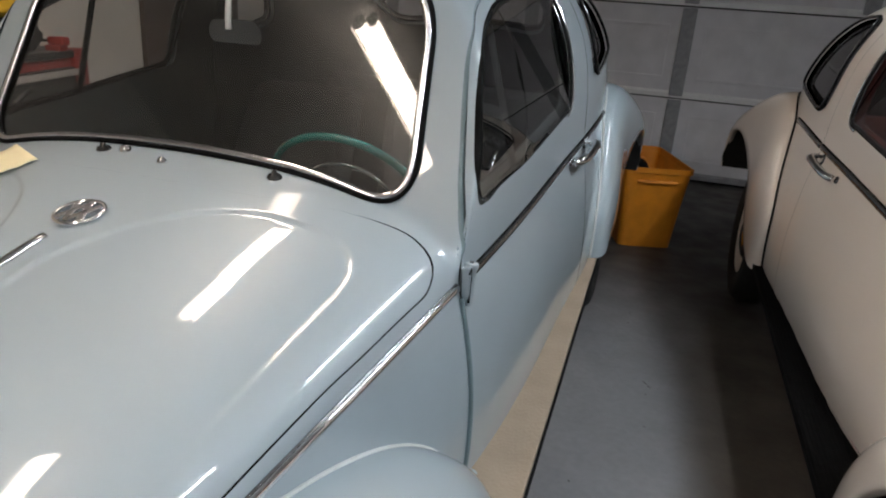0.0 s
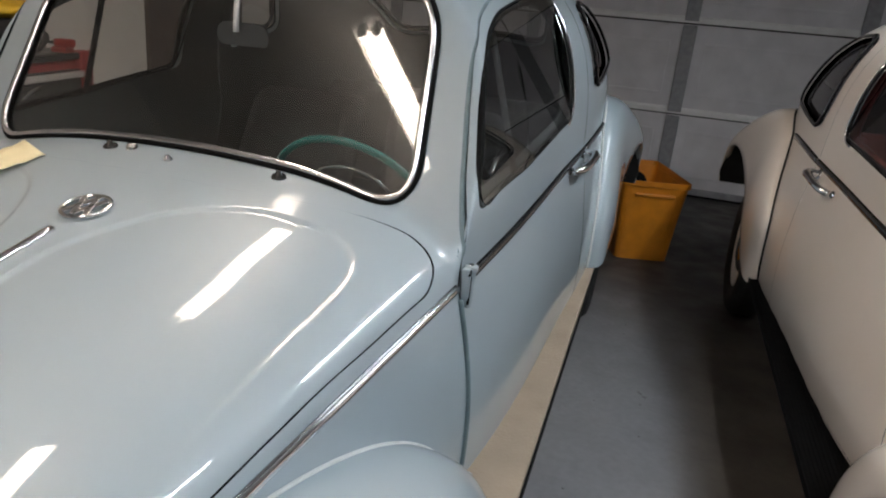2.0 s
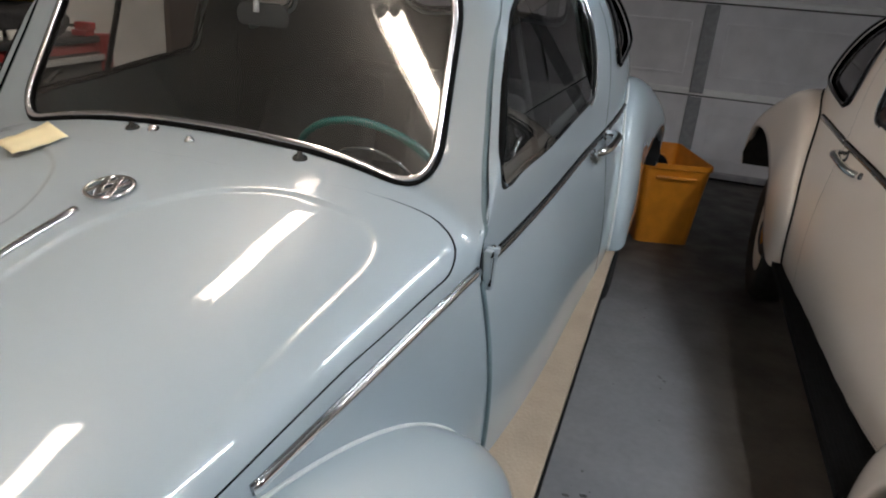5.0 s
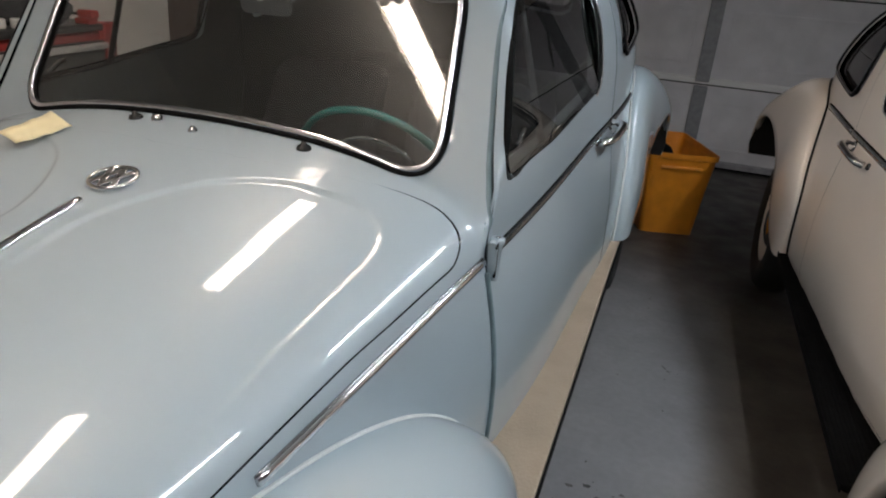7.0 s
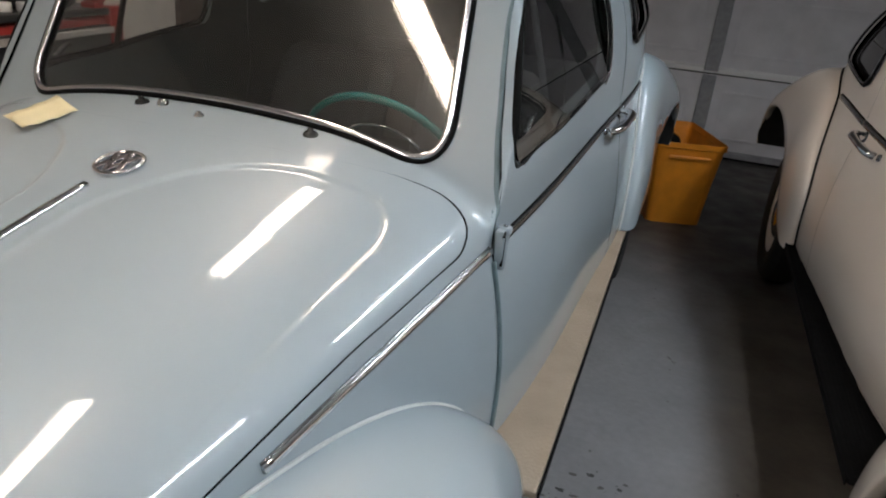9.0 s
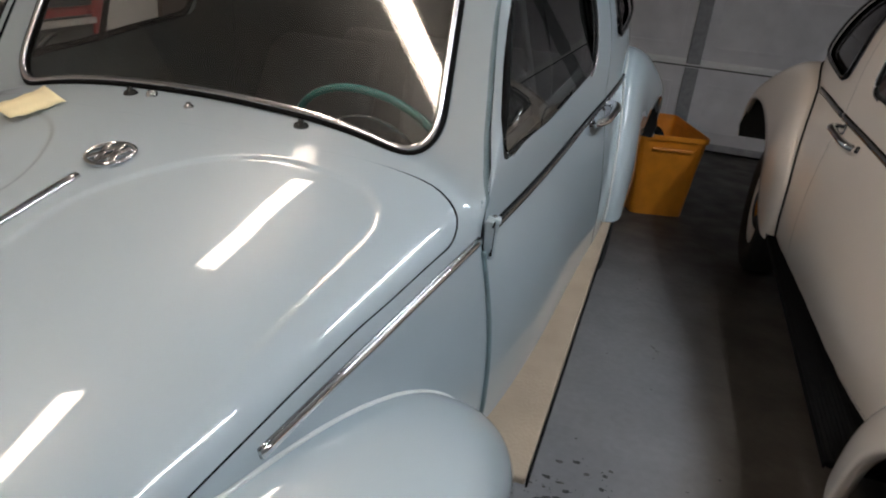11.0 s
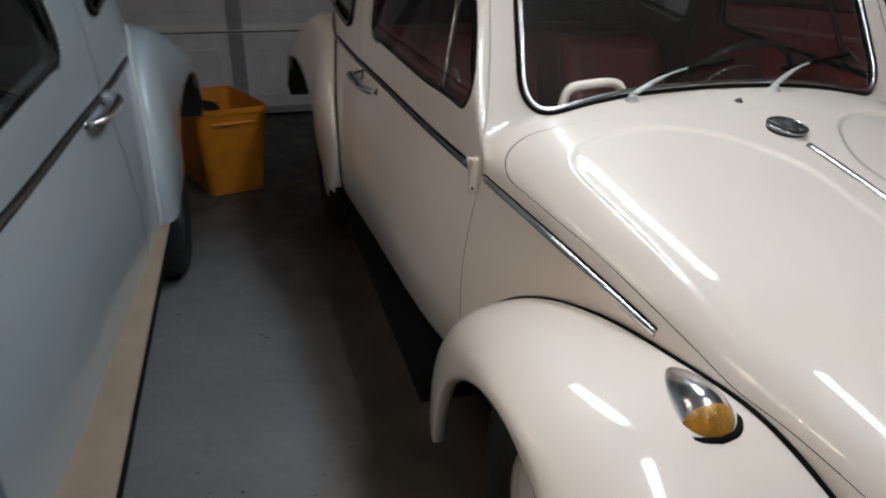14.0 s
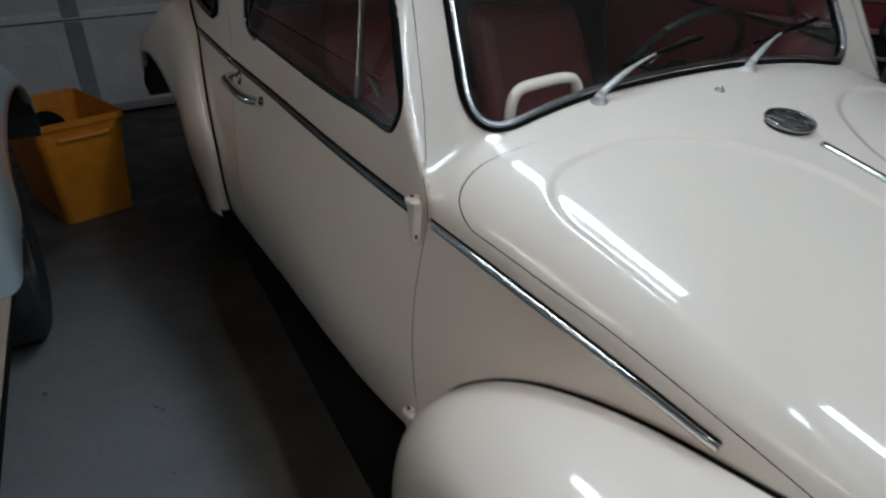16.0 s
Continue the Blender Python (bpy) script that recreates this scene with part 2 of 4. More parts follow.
def smax(a, b, k):
    h = np.maximum(k - np.abs(a - b), 0) / np.maximum(k, 1e-9)
    return np.maximum(a, b) + h * h * k / 4


def smin(a, b, k):
    return -smax(-a, -b, k)


# ---- the body surface of the beetle saloon, in its own metres: x to its left, y to its tail from the front axle, z up ----
BELT_Z = spline([(-.7, .30), (-.55, .41), (-.3, .575), (.04, .714), (.35, .778), (.65, .823), (1.0, .858), (1.4, .893), (1.7, .922), (1.95, .948), (2.2, .945), (2.5, .87), (2.9, .67), (3.25, .41)])
BELT_X = spline([(-.7, .17), (-.55, .26), (-.3, .38), (.04, .494), (.35, .555), (.65, .602), (1.0, .634), (1.4, .656), (1.65, .674), (1.9, .688), (2.15, .685), (2.45, .635), (2.9, .46), (3.25, .28)])
HOOD_Z = spline([(-.7, .40), (-.6, .53), (-.5, .615), (-.3, .72), (0, .828), (.31, .908), (.38, .924), (.585, .964), (.75, .99), (1.2, 1.02), (3.3, 1.0)])
ROOF_Z = spline([(-.7, 1.2), (.4, 1.34), (.7, 1.39), (.9, 1.425), (1.2, 1.475), (1.5, 1.50), (1.9, 1.49), (2.3, 1.39), (2.7, 1.17), (3.0, .91), (3.25, .58)])
BULGE = spline([(-.7, 0), (0, .0), (.4, .03), (.7, .045), (1.5, .045), (2.0, .04), (2.6, .02), (3.25, 0)])
SILL = 0.33
VMAX, VB = 1.6, 1.0


def front_z(x, y):
    return .985 + (y - .640 - .03 * x * x) / .50


def top_z(x, y):
    wb, zb = BELT_X(y), BELT_Z(y)
    r = np.clip(np.abs(x) / wb, 0, 1)
    e, c = np.maximum(1 - r ** 2.55, 0) ** (1 / 2.55), np.maximum(1 - r ** 2.9, 0) ** (1 / 2.9)
    hood, roof = zb + (HOOD_Z(y) - zb) * e, zb + np.maximum(ROOF_Z(y) - zb, 0.02) * c
    hood = np.minimum(hood, roof)
    k = np.minimum(.045, .45 * np.maximum(roof - zb, 0))
    return smin(smax(hood, front_z(x, y), np.minimum(.035, k)), roof, k)


NY, NQ = 1581, 521
YS = np.linspace(-.70, 3.25, NY)
VS = np.linspace(0, VMAX, NQ)
TAB = np.zeros((NY, NQ, 2))
for _i, _y in enumerate(YS):
    _a = np.linspace(0, math.pi / 2, 400)
    _wb, _zb = float(BELT_X(_y)), float(BELT_Z(_y))
    _x = _wb * np.sin(_a)
    _x = np.concatenate([_x[:-1], _wb * (1 - np.geomspace(1 - math.sin(_a[-2]), 1e-9, 30))[1:], [_wb]])
    _z = top_z(_x, np.full_like(_x, _y))
    _z[-1] = _zb
    _s = np.concatenate([[0], np.cumsum(np.hypot(np.diff(_x), np.diff(_z)))])
    _m = VS <= VB + 1e-9
    TAB[_i, _m, 0] = np.interp(VS[_m] / VB * _s[-1], _s, _x)
    TAB[_i, _m, 1] = np.interp(VS[_m] / VB * _s[-1], _s, _z)
    _d = np.clip((VS[~_m] - VB) / (VMAX - VB), 0, 1)
    _sill = min(SILL, _zb - .02)
    TAB[_i, ~_m, 0] = _wb + float(BULGE(_y)) * np.sin(.75 * math.pi * _d)
    TAB[_i, ~_m, 1] = _zb + (_sill - _zb) * _d


def surf(y, v):
    """Points of the body surface for arrays of y and signed v."""
    y, v = np.asarray(y, float), np.asarray(v, float)
    fy = np.clip((y - YS[0]) / (YS[1] - YS[0]), 0, NY - 1.001)
    fv = np.clip(np.abs(v) / (VS[1] - VS[0]), 0, NQ - 1.001)
    i, j = fy.astype(int), fv.astype(int)
    a, b = (fy - i)[..., None], (fv - j)[..., None]
    p = (TAB[i, j] * (1 - a) + TAB[i + 1, j] * a) * (1 - b) + (TAB[i, j + 1] * (1 - a) + TAB[i + 1, j + 1] * a) * b
    return np.stack([p[..., 0] * np.sign(v + 1e-12), y, p[..., 1]], -1)


def surf_n(y, v, e=.014):
    y, v = np.asarray(y, float), np.asarray(v, float)
    dy = surf(np.clip(y + e, YS[0], YS[-1]), v) - surf(np.clip(y - e, YS[0], YS[-1]), v)
    dv = surf(y, np.clip(v + e, -VMAX, VMAX)) - surf(y, np.clip(v - e, -VMAX, VMAX))
    n = np.cross(dv, dy)
    n = -n / (np.linalg.norm(n, axis=-1, keepdims=True) + 1e-12)
    p = surf(y, v) - np.array((0, 1.2, .6))
    return n * np.where((n * p).sum(-1, keepdims=True) < 0, -1, 1)


def row_at(y):
    f = min(max((y - YS[0]) / (YS[1] - YS[0]), 0), NY - 1.001)
    i = int(f)
    return TAB[i] * (1 - (f - i)) + TAB[i + 1] * (f - i)


def v_side(y, z):
    r = row_at(y)
    return float(np.interp(-z, -r[:, 1], VS))


def v_top(y, x):
    r = row_at(y)
    m = VS <= VB + 1e-9
    return math.copysign(float(np.interp(abs(x), r[m, 0], VS[m])), x)


def y_front(x, z):
    a, b = .45, 1.3
    for _ in range(40):
        c = (a + b) / 2
        if float(top_z(np.array(x), np.array(c))) < z:
            a = c
        else:
            b = c
    return a


def rounded(corners, step=.012):
    """A closed smooth outline from (a, b, radius) corners."""
    out, n = [], len(corners)
    for i in range(n):
        p, q, s = (Vector(corners[j % n][:2]) for j in (i - 1, i, i + 1))
        r = corners[i][2]
        d0, d1 = (p - q), (s - q)
        l = min(r, d0.length * .49, d1.length * .49)
        a, b = q + d0.normalized() * l, q + d1.normalized() * l
        k = max(2, int(l * 1.6 / step))
        for m in range(k + 1):
            t = m / k
            out.append((1 - t) ** 2 * a + 2 * t * (1 - t) * q + t * t * b)
    dense = []
    for i, p in enumerate(out):
        q = out[(i + 1) % len(out)]
        k = max(1, int((q - p).length / step))
        dense += [tuple(p.lerp(q, m / k)) for m in range(k)]
    return dense


def inside(poly, pts):
    poly, pts = np.asarray(poly), np.asarray(pts)
    x, y = pts[:, 0], pts[:, 1]
    c = np.zeros(len(pts), bool)
    a, b = poly, np.roll(poly, -1, 0)
    for (x0, y0), (x1, y1) in zip(a, b):
        if y0 == y1:
            continue
        c ^= ((y0 > y) != (y1 > y)) & (x < (x1 - x0) * (y - y0) / (y1 - y0) + x0)
    return c


def offset(poly, d):
    """The closed outline moved to its inside (d > 0) by about d."""
    p = np.asarray(poly, float)
    t = np.roll(p, -1, 0) - np.roll(p, 1, 0)
    n = np.stack([-t[:, 1], t[:, 0]], 1)
    n /= np.linalg.norm(n, axis=1, keepdims=True) + 1e-12
    area = (p[:, 0] * np.roll(p[:, 1], -1) - np.roll(p[:, 0], -1) * p[:, 1]).sum()
    return [tuple(q) for q in p + n * d * (1 if area > 0 else -1)]


def panel(name, outline, holes, material, parent, label="", step=.025, lift=0.0, depth=.014, relief=None, flat=None, slab=False, fine=0.0):
    """A sheet on the body surface inside outline less holes, with rims turned inwards."""
    loops = [np.asarray(outline)] + [np.asarray(h) for h in holes]
    lo, hi = loops[0].min(0), loops[0].max(0)
    gy, gv = np.meshgrid(np.arange(lo[0], hi[0], step), np.arange(lo[1], hi[1], step), indexing="ij")
    g = np.stack([gy.ravel(), gv.ravel()], 1)
    keep = inside(loops[0], g)
    for h in loops[1:]:
        keep &= ~inside(h, g)
    g = g[keep]
    if fine:
        # more points where the skin bends sharply
        fy, fv = np.meshgrid(np.arange(lo[0], hi[0], fine), np.arange(lo[1], hi[1], fine), indexing="ij")
        fg = np.stack([fy.ravel(), fv.ravel()], 1)
        bend = np.zeros(len(fg))
        for dy, dv in ((step * .5, 0), (0, step * .5)):
            a = surf_n(np.clip(fg[:, 0] - dy, YS[0], YS[-1]), fg[:, 1] - dv, .01)
            b = surf_n(np.clip(fg[:, 0] + dy, YS[0], YS[-1]), fg[:, 1] + dv, .01)
            bend = np.maximum(bend, 1 - (a * b).sum(1))
        fg = fg[bend > .012]
        keep = inside(loops[0], fg)
        for h in loops[1:]:
            keep &= ~inside(h, fg)
        fg = fg[keep]
        near = set(map(tuple, np.round(fg / fine).astype(int)))
        if len(fg):
            r = int(step / fine * .4)
            gk = np.round(g / fine).astype(int)
            clear = np.ones(len(g), bool)
            for i, (a, b) in enumerate(gk):
                clear[i] = not any((a + p, b + q) in near for p in range(-r, r + 1) for q in range(-r, r + 1))
            g = np.concatenate([g[clear], fg])
    allb = np.concatenate(loops)
    far = np.ones(len(g), bool)
    for c in range(0, len(allb), 200):
        d = np.hypot(g[:, None, 0] - allb[None, c:c + 200, 0], g[:, None, 1] - allb[None, c:c + 200, 1]).min(1)
        far &= d > (fine or step) * .45
    g = g[far]
    pts = np.concatenate([allb, g])
    edges, k = [], 0
    for l in loops:
        edges += [(k + i, k + (i + 1) % len(l)) for i in range(len(l))]
        k += len(l)
    vc, _, fc, *_ = geometry.delaunay_2d_cdt([Vector(p) for p in pts], edges, [], 0, 1e-7)
    vc = np.array([tuple(v) for v in vc])
    fc = np.array([f for f in fc if len(f) == 3])
    cen = vc[fc].mean(1)
    ok = inside(loops[0], cen)
    for h in loops[1:]:
        ok &= ~inside(h, cen)
    fc = fc[ok]
    N = surf_n(vc[:, 0], vc[:, 1])
    P = surf(vc[:, 0], vc[:, 1]) + N * lift
    if flat is not None:
        P, N = flat(P)
    if relief is not None:
        P = P + N * relief(P)[:, None]
        e = .004
        ta = np.cross(N, (0.0, 1.0, 0.0))
        ta /= np.linalg.norm(ta, axis=1, keepdims=True)
        tb = np.cross(N, ta)
        ga = (relief(P + ta * e) - relief(P - ta * e)) / (2 * e)
        gb = (relief(P + tb * e) - relief(P - tb * e)) / (2 * e)
        N = N - ta * ga[:, None] - tb * gb[:, None]
        N /= np.linalg.norm(N, axis=1, keepdims=True)
    f3 = P[fc]
    flip = ((np.cross(f3[:, 1] - f3[:, 0], f3[:, 2] - f3[:, 0])) * N[fc[:, 0]]).sum(1) < 0
    fc[flip] = fc[flip][:, ::-1]
    verts, norms, faces = list(P), list(N), [tuple(f) for f in fc]
    if slab:
        k = len(verts)
        verts += list(P - N * depth)
        norms += list(-N)
        faces += [tuple(k + i for i in f[::-1]) for f in fc]
    for l in loops:
        n0 = surf_n(l[:, 0], l[:, 1])
        p0 = surf(l[:, 0], l[:, 1]) + n0 * lift
        if flat is not None:
            p0, n0 = flat(p0)
        t = np.roll(p0, -1, 0) - np.roll(p0, 1, 0)
        out = np.cross(t, n0)
        out /= np.linalg.norm(out, axis=1, keepdims=True) + 1e-12
        area = (l[:, 0] * np.roll(l[:, 1], -1) - np.roll(l[:, 0], -1) * l[:, 1]).sum()
        k, n = len(verts), len(l)
        verts += list(p0) + list(p0 - n0 * depth)
        norms += list(out) * 2
        faces += [(k + i, k + (i + 1) % n, k + n + (i + 1) % n, k + n + i) for i in range(n)]
    return obj(name, verts, faces, material, parent, label, normals=norms)


def flat_screen(p):
    """The points moved along y onto the flat plane of the windscreen, and its normals."""
    q = p.copy()
    q[:, 1] = .646 + .50 * (p[:, 2] - .985)
    return q, np.tile(np.array((0, -1, .5)) / math.hypot(1, .5), (len(q), 1))


def flat_plane(p):
    """The points moved onto the plane that fits them best, and its normals."""
    c = p.mean(0)
    n = np.linalg.svd(p - c)[2][2]
    n = n if n[0] * c[0] > 0 else -n
    return p - ((p - c) @ n)[:, None] * n, np.tile(n, (len(p), 1))


def trim(name, loop, material, parent, radius=.008, lift=.003, closed=True, flat=.6, label=""):
    l = np.asarray(loop)
    n = surf_n(l[:, 0], l[:, 1])
    return obj(name, *tube(surf(l[:, 0], l[:, 1]) + n * lift, radius, 8, closed, flat, n), material, parent, label)


def mirrored(loop):
    return [(y, -v) for y, v in loop][::-1]


# ---- the cars ----
def front_outline(pts):
    out = []
    for x, z in pts:
        y = y_front(abs(x), z)
        out.append((y, v_top(y, x)))
    return out


def side_outline(pts):
    return [(y, v_side(y, z)) for y, z in pts]


def top_outline(pts):
    return [(y, v_top(y, x)) for y, x in pts]


def lathe(name, prof, material, parent, n=40, label="", axis="x"):
    """A turned piece: prof gives (radius, place along the axis)."""
    verts, faces, m = [], [], len(prof)
    for i in range(n):
        a = 2 * math.pi * i / n
        for r, o in prof:
            c, s = r * math.cos(a), r * math.sin(a)
            verts.append({"x": (o, c, s), "y": (s, o, c), "z": (c, s, o)}[axis])
    for i in range(n):
        j = (i + 1) % n
        for k in range(m - 1):
            faces.append((i * m + k, i * m + k + 1, j * m + k + 1, j * m + k))
    return obj(name, verts, faces, material, parent, label)


def wheel(parent, y, side, rim_material):
    """A tyre, a slotted steel rim and a hub cap on the axle at y."""
    w = new("wheel")
    w.parent = parent
    w.matrix_local = pose(side * (.605 if y < 1 else .655), y, .325)
    s = side
    tyre = lathe("tyre", [(.19, -.06 * s), (.25, -.078 * s), (.30, -.072 * s), (.318, -.055 * s), (.325, -.03 * s), (.319, -.015 * s), (.325, 0), (.319, .015 * s), (.325, .03 * s), (.318, .052 * s), (.30, .07 * s), (.27, .077 * s), (.25, .078 * s), (.21, .07 * s), (.19, .06 * s)], M_TYRE, w)
    rim = lathe("rim", [(.19, -.06 * s), (.18, 0), (.19, .05 * s), (.203, .066 * s), (.207, .06 * s), (.2, .05 * s), (.17, .03 * s), (.15, .005 * s), (.13, .02 * s), (.10, .035 * s), (.0, .035 * s)], rim_material, w)
    lathe("hub_cap", [(.128, .033 * s), (.125, .043 * s), (.10, .058 * s), (.06, .068 * s), (.0, .072 * s)], M_CHROME, w)
    return w


def fender(name, parent, side, bead, lip, material, bead_material, power=2.4):
    """A wing between its bead on the body and the lip of its wheel arch: bead and lip give (y, z) and (x, y, z) for t from 0 to 1."""
    nt, ns = 90, 30
    verts, faces, beads = [], [], []
    for i in range(nt):
        t = i / (nt - 1)
        by, bz = bead(t)
        v = v_side(by, bz)
        n = surf_n(by, v)
        b = surf(by, v) - n * .004
        beads.append(b + n * .007)
        l = np.array(lip(t))
        for k in range(ns):
            a = math.pi / 2 * k / (ns - 1)
            u, w = math.sin(a) ** (2 / power), math.cos(a) ** (2 / power)
            verts.append(np.array((b[0] + (l[0] - b[0]) * u, l[1] + (b[1] - l[1]) * w, l[2] + (b[2] - l[2]) * w)))
        c = np.array((0, .0, .33)) if l[1] < 1.2 else np.array((0, 2.62, .33))
        inw = c - np.array((0, l[1], l[2]))
        inw /= np.linalg.norm(inw)
        verts.append(l + inw * .006 - np.array((.004, 0, 0)))
        verts.append(l + inw * .010 - np.array((.016, 0, 0)))
        verts.append(l + inw * .004 - np.array((.030, 0, 0)))
        verts.append(l - inw * .01 - np.array((.032, 0, 0)))
    m = ns + 4
    for i in range(nt - 1):
        for k in range(m - 1):
            f = (i * m + k, (i + 1) * m + k, (i + 1) * m + k + 1, i * m + k + 1)
            faces.append(f if side > 0 else f[::-1])
    verts = [(v[0] * side, v[1], v[2]) for v in verts]
    beads = [(p[0] * side, p[1], p[2]) for p in beads]
    f = obj(name, verts, faces, material, parent)
    # dark sheet set just inside the wing
    ns1 = [v.normal.copy() for v in f.data.vertices]
    flip = -1 if ns1[45 * m + ns // 2].x * side < 0 else 1
    inner = [tuple(Vector(v) - n * .014 * flip) for v, n in zip(verts, ns1)]
    obj("dark_inner_skin", [inner[i * m + k] for i in range(nt) for k in range(ns)], [(i * ns + k, (i + 1) * ns + k, (i + 1) * ns + k + 1, i * ns + k + 1) for i in range(nt - 1) for k in range(ns - 1)], M_DARK, f)
    obj("bead", *tube(beads, .0037, 8), bead_material, f)
    return f


def curve_of(pts):
    p = np.array(pts, float)
    s = np.concatenate([[0], np.cumsum(np.linalg.norm(np.diff(p, axis=0), axis=1))])
    fs = [spline(list(zip(s / s[-1], c))) for c in p.T]
    return lambda t: tuple(float(f(t)) for f in fs)


def smooth_path(pts, n=40):
    f = curve_of(pts)
    return [f(i / (n - 1)) for i in range(n)]


def cushion(x0, x1, y0, y1, z0, z1, r=.05):
    bm = nbox(x0, x1, y0, y1, z0, z1)
    bmesh.ops.bevel(bm, geom=list(bm.edges), offset=r, segments=4, affect="EDGES", profile=0.5)
    return bm


def on_body(x, y):
    """The place and normal of the body's upper skin over (x, y)."""
    v = v_top(y, x)
    return Vector(surf(y, v)), Vector(surf_n(y, v))


def stuck(place, normal, turn=0.0):
    """A frame standing on a surface: z along the normal, y to the tail."""
    zax = normal.normalized()
    xax = Vector((0, 1, 0)).cross(zax).normalized()
    return Matrix.Translation(place) @ Matrix((xax, zax.cross(xax), zax)).transposed().to_4x4() @ pose(0, 0, 0, 0, 0, turn)


def beetle(name, paint, bead_paint, board, seat, late):
    car = new(name)
    # openings
    w = .006 if late else 0
    ws = front_outline(rounded([(0, .986, .25), (.28, .972, .15), (.482 + w, .930, .085), (.445 + w, 1.325 + w, .13), (0, 1.362 + w, .3), (-.445 - w, 1.325 + w, .13), (-.482 - w, .930, .085), (-.28, .972, .15)]))
    seam = front_outline([(.580, .905), (.562, .985), (.552, 1.05), (.541, 1.11), (.533, 1.17), (.529, 1.21)])
    door_l = rounded([(y, v, r) for (y, v), r in zip(
        side_outline([(.595, .345), (.606, .66), (.590, .845)]) + seam + side_outline([(.93, 1.305), (1.1, 1.345), (1.3, 1.384), (1.59, 1.396), (1.635, 1.02), (1.662, .9), (1.65, .345)]),
        (.02, .1, .05, .05, .05, .05, .05, .05, .05, .1, .1, .1, .1, .2, .1, .03))])
    if late:
        front = front_outline([(.606, .934), (.594, .99), (.579, 1.06), (.566, 1.13), (.556, 1.19)])
        win_l = front + side_outline([(.86, 1.255), (1.0, 1.30), (1.25, 1.33), (1.47, 1.335), (1.485, 1.02), (1.2, .988), (.89, .955)])
        quarter = rounded([(1.745, 1.02, .05), (1.695, 1.11, .08), (1.68, 1.34, .08), (1.96, 1.33, .12), (2.17, 1.09, .06)])
    else:
        front = front_outline([(.602, .936), (.591, .99), (.577, 1.05), (.562, 1.125), (.554, 1.187)])
        win_l = front + side_outline([(.84, 1.242), (.95, 1.288), (1.22, 1.338), (1.435, 1.358), (1.412, 1.035), (1.1, .996), (.89, .966)])
        quarter = rounded([(1.72, 1.105, .04), (1.698, 1.17, .05), (1.69, 1.35, .08), (1.92, 1.335, .12), (2.05, 1.18, .06)])
    win_l = rounded([(y, v, r) for (y, v), r in zip(win_l, (.035, .05, .05, .05, .05, .06, .08, .1, .07, .05, .2, .2))])
    half = [(.565, 0), (.575, .2), (.535, .34), (.552, .43), (.566, .515), (.548, .565), (.50, .5745), (.41, .559), (.307, .5415), (.232, .527), (.142, .511), (.05, .492), (-.03, .472), (-.10, .452), (-.3, .372), (-.5, .270), (-.62, .18), (-.67, .08)]
    half[0], half[1] = (.505, 0), (.510, .22)
    hood_pts = rounded([(a, b, .06) for a, b in half] + [(a, -b, .06) for a, b in half[:0:-1]])
    hood = top_outline(hood_pts)
    quarter_l = side_outline(quarter)
    door_r, win_r, quarter_r = mirrored(door_l), mirrored(win_l), mirrored(quarter_l)
    rear = top_outline(rounded([(2.28, .40, .08), (2.62, .34, .1), (2.62, -.34, .1), (2.28, -.40, .08)]))
    shell = [(-.69, v) for v in np.arange(-1.58, 1.58, .012)] + [(y, 1.58) for y in np.arange(-.69, 3.2, .012)] + [(3.2, v) for v in np.arange(1.58, -1.58, -.012)] + [(y, -1.58) for y in np.arange(3.2, -.69, -.012)]
    panel("body", shell, [hood, door_l, door_r, ws, quarter_l, quarter_r, rear], paint, car, fine=.007)
    trim("hood_seal", hood, paint, car, .0065, -.0095 if not late else -.0080)
    for loop in (door_l, door_r):
        trim("door_seal", loop, M_TEAL if not late else paint, car, .0095 if not late else .006, -.0065 if not late else -.0062)
        trim("door_rebate", offset(loop, -.0055), paint, car, .0075, -.0045)
        if not late:
            strip = [q for q in loop if q[0] < .63 and .36 < surf(*q)[2] < .80]
            trim("weather_strip", strip, M_TEAL, car, .0052, .0025, False, 1.0)

    def swage(p):
        """Two shallow pressed fields on either side of the hood's spine."""
        x, y = np.abs(p[:, 0]), p[:, 1]
        inner = .060 + 1.5 * np.maximum(y - .22, 0) ** 1.65
        outer = .474 + .10 * np.minimum(y - .36, 0) - x
        back = .474 - y - .42 * np.maximum(.30 - x, 0) ** 1.2
        d = smin(smin((x - inner) * .85, back, .05), outer, .10)
        fade = np.clip((y + .15) / .45, 0, 1)
        return -.0050 * fade * (1 / (1 + np.exp(-np.clip(d / .0018, -40, 40))))
    wide, tight = np.array(offset(hood, .0030 if late else .0055)), np.array(offset(hood, .0001))
    side = np.clip((np.abs(np.array(hood)[:, 1]) - .62) / .25, 0, 1)[:, None]
    side[np.array(hood)[:, 0] < .3] = 1
    hood_ob = panel("hood", wide * side + tight * (1 - side), [], paint, car, step=.0062, relief=swage)
    # chrome strip and round badge on the hood
    ys = np.linspace(-.55, .284 if not late else .322, 60)
    v0 = np.array([v_top(y, .018) if not late else 0.0 for y in ys])
    n0 = surf_n(ys, v0)
    obj("hood_strip", *tube(surf(ys, v0) + n0 * .002, .0085, 8, False, .7, n0), M_CHROME, hood_ob)
    p, n = on_body(.020 if not late else .004, .354 if not late else .394)
    metal = M_CHROME if not late else M_CHROME_DARK
    badge = obj("badge", *tube([(.045 * math.cos(a), .045 * math.sin(a), .006) for a in np.linspace(0, 2 * math.pi, 40, endpoint=False)], .0048, 8, True), metal, hood_ob)
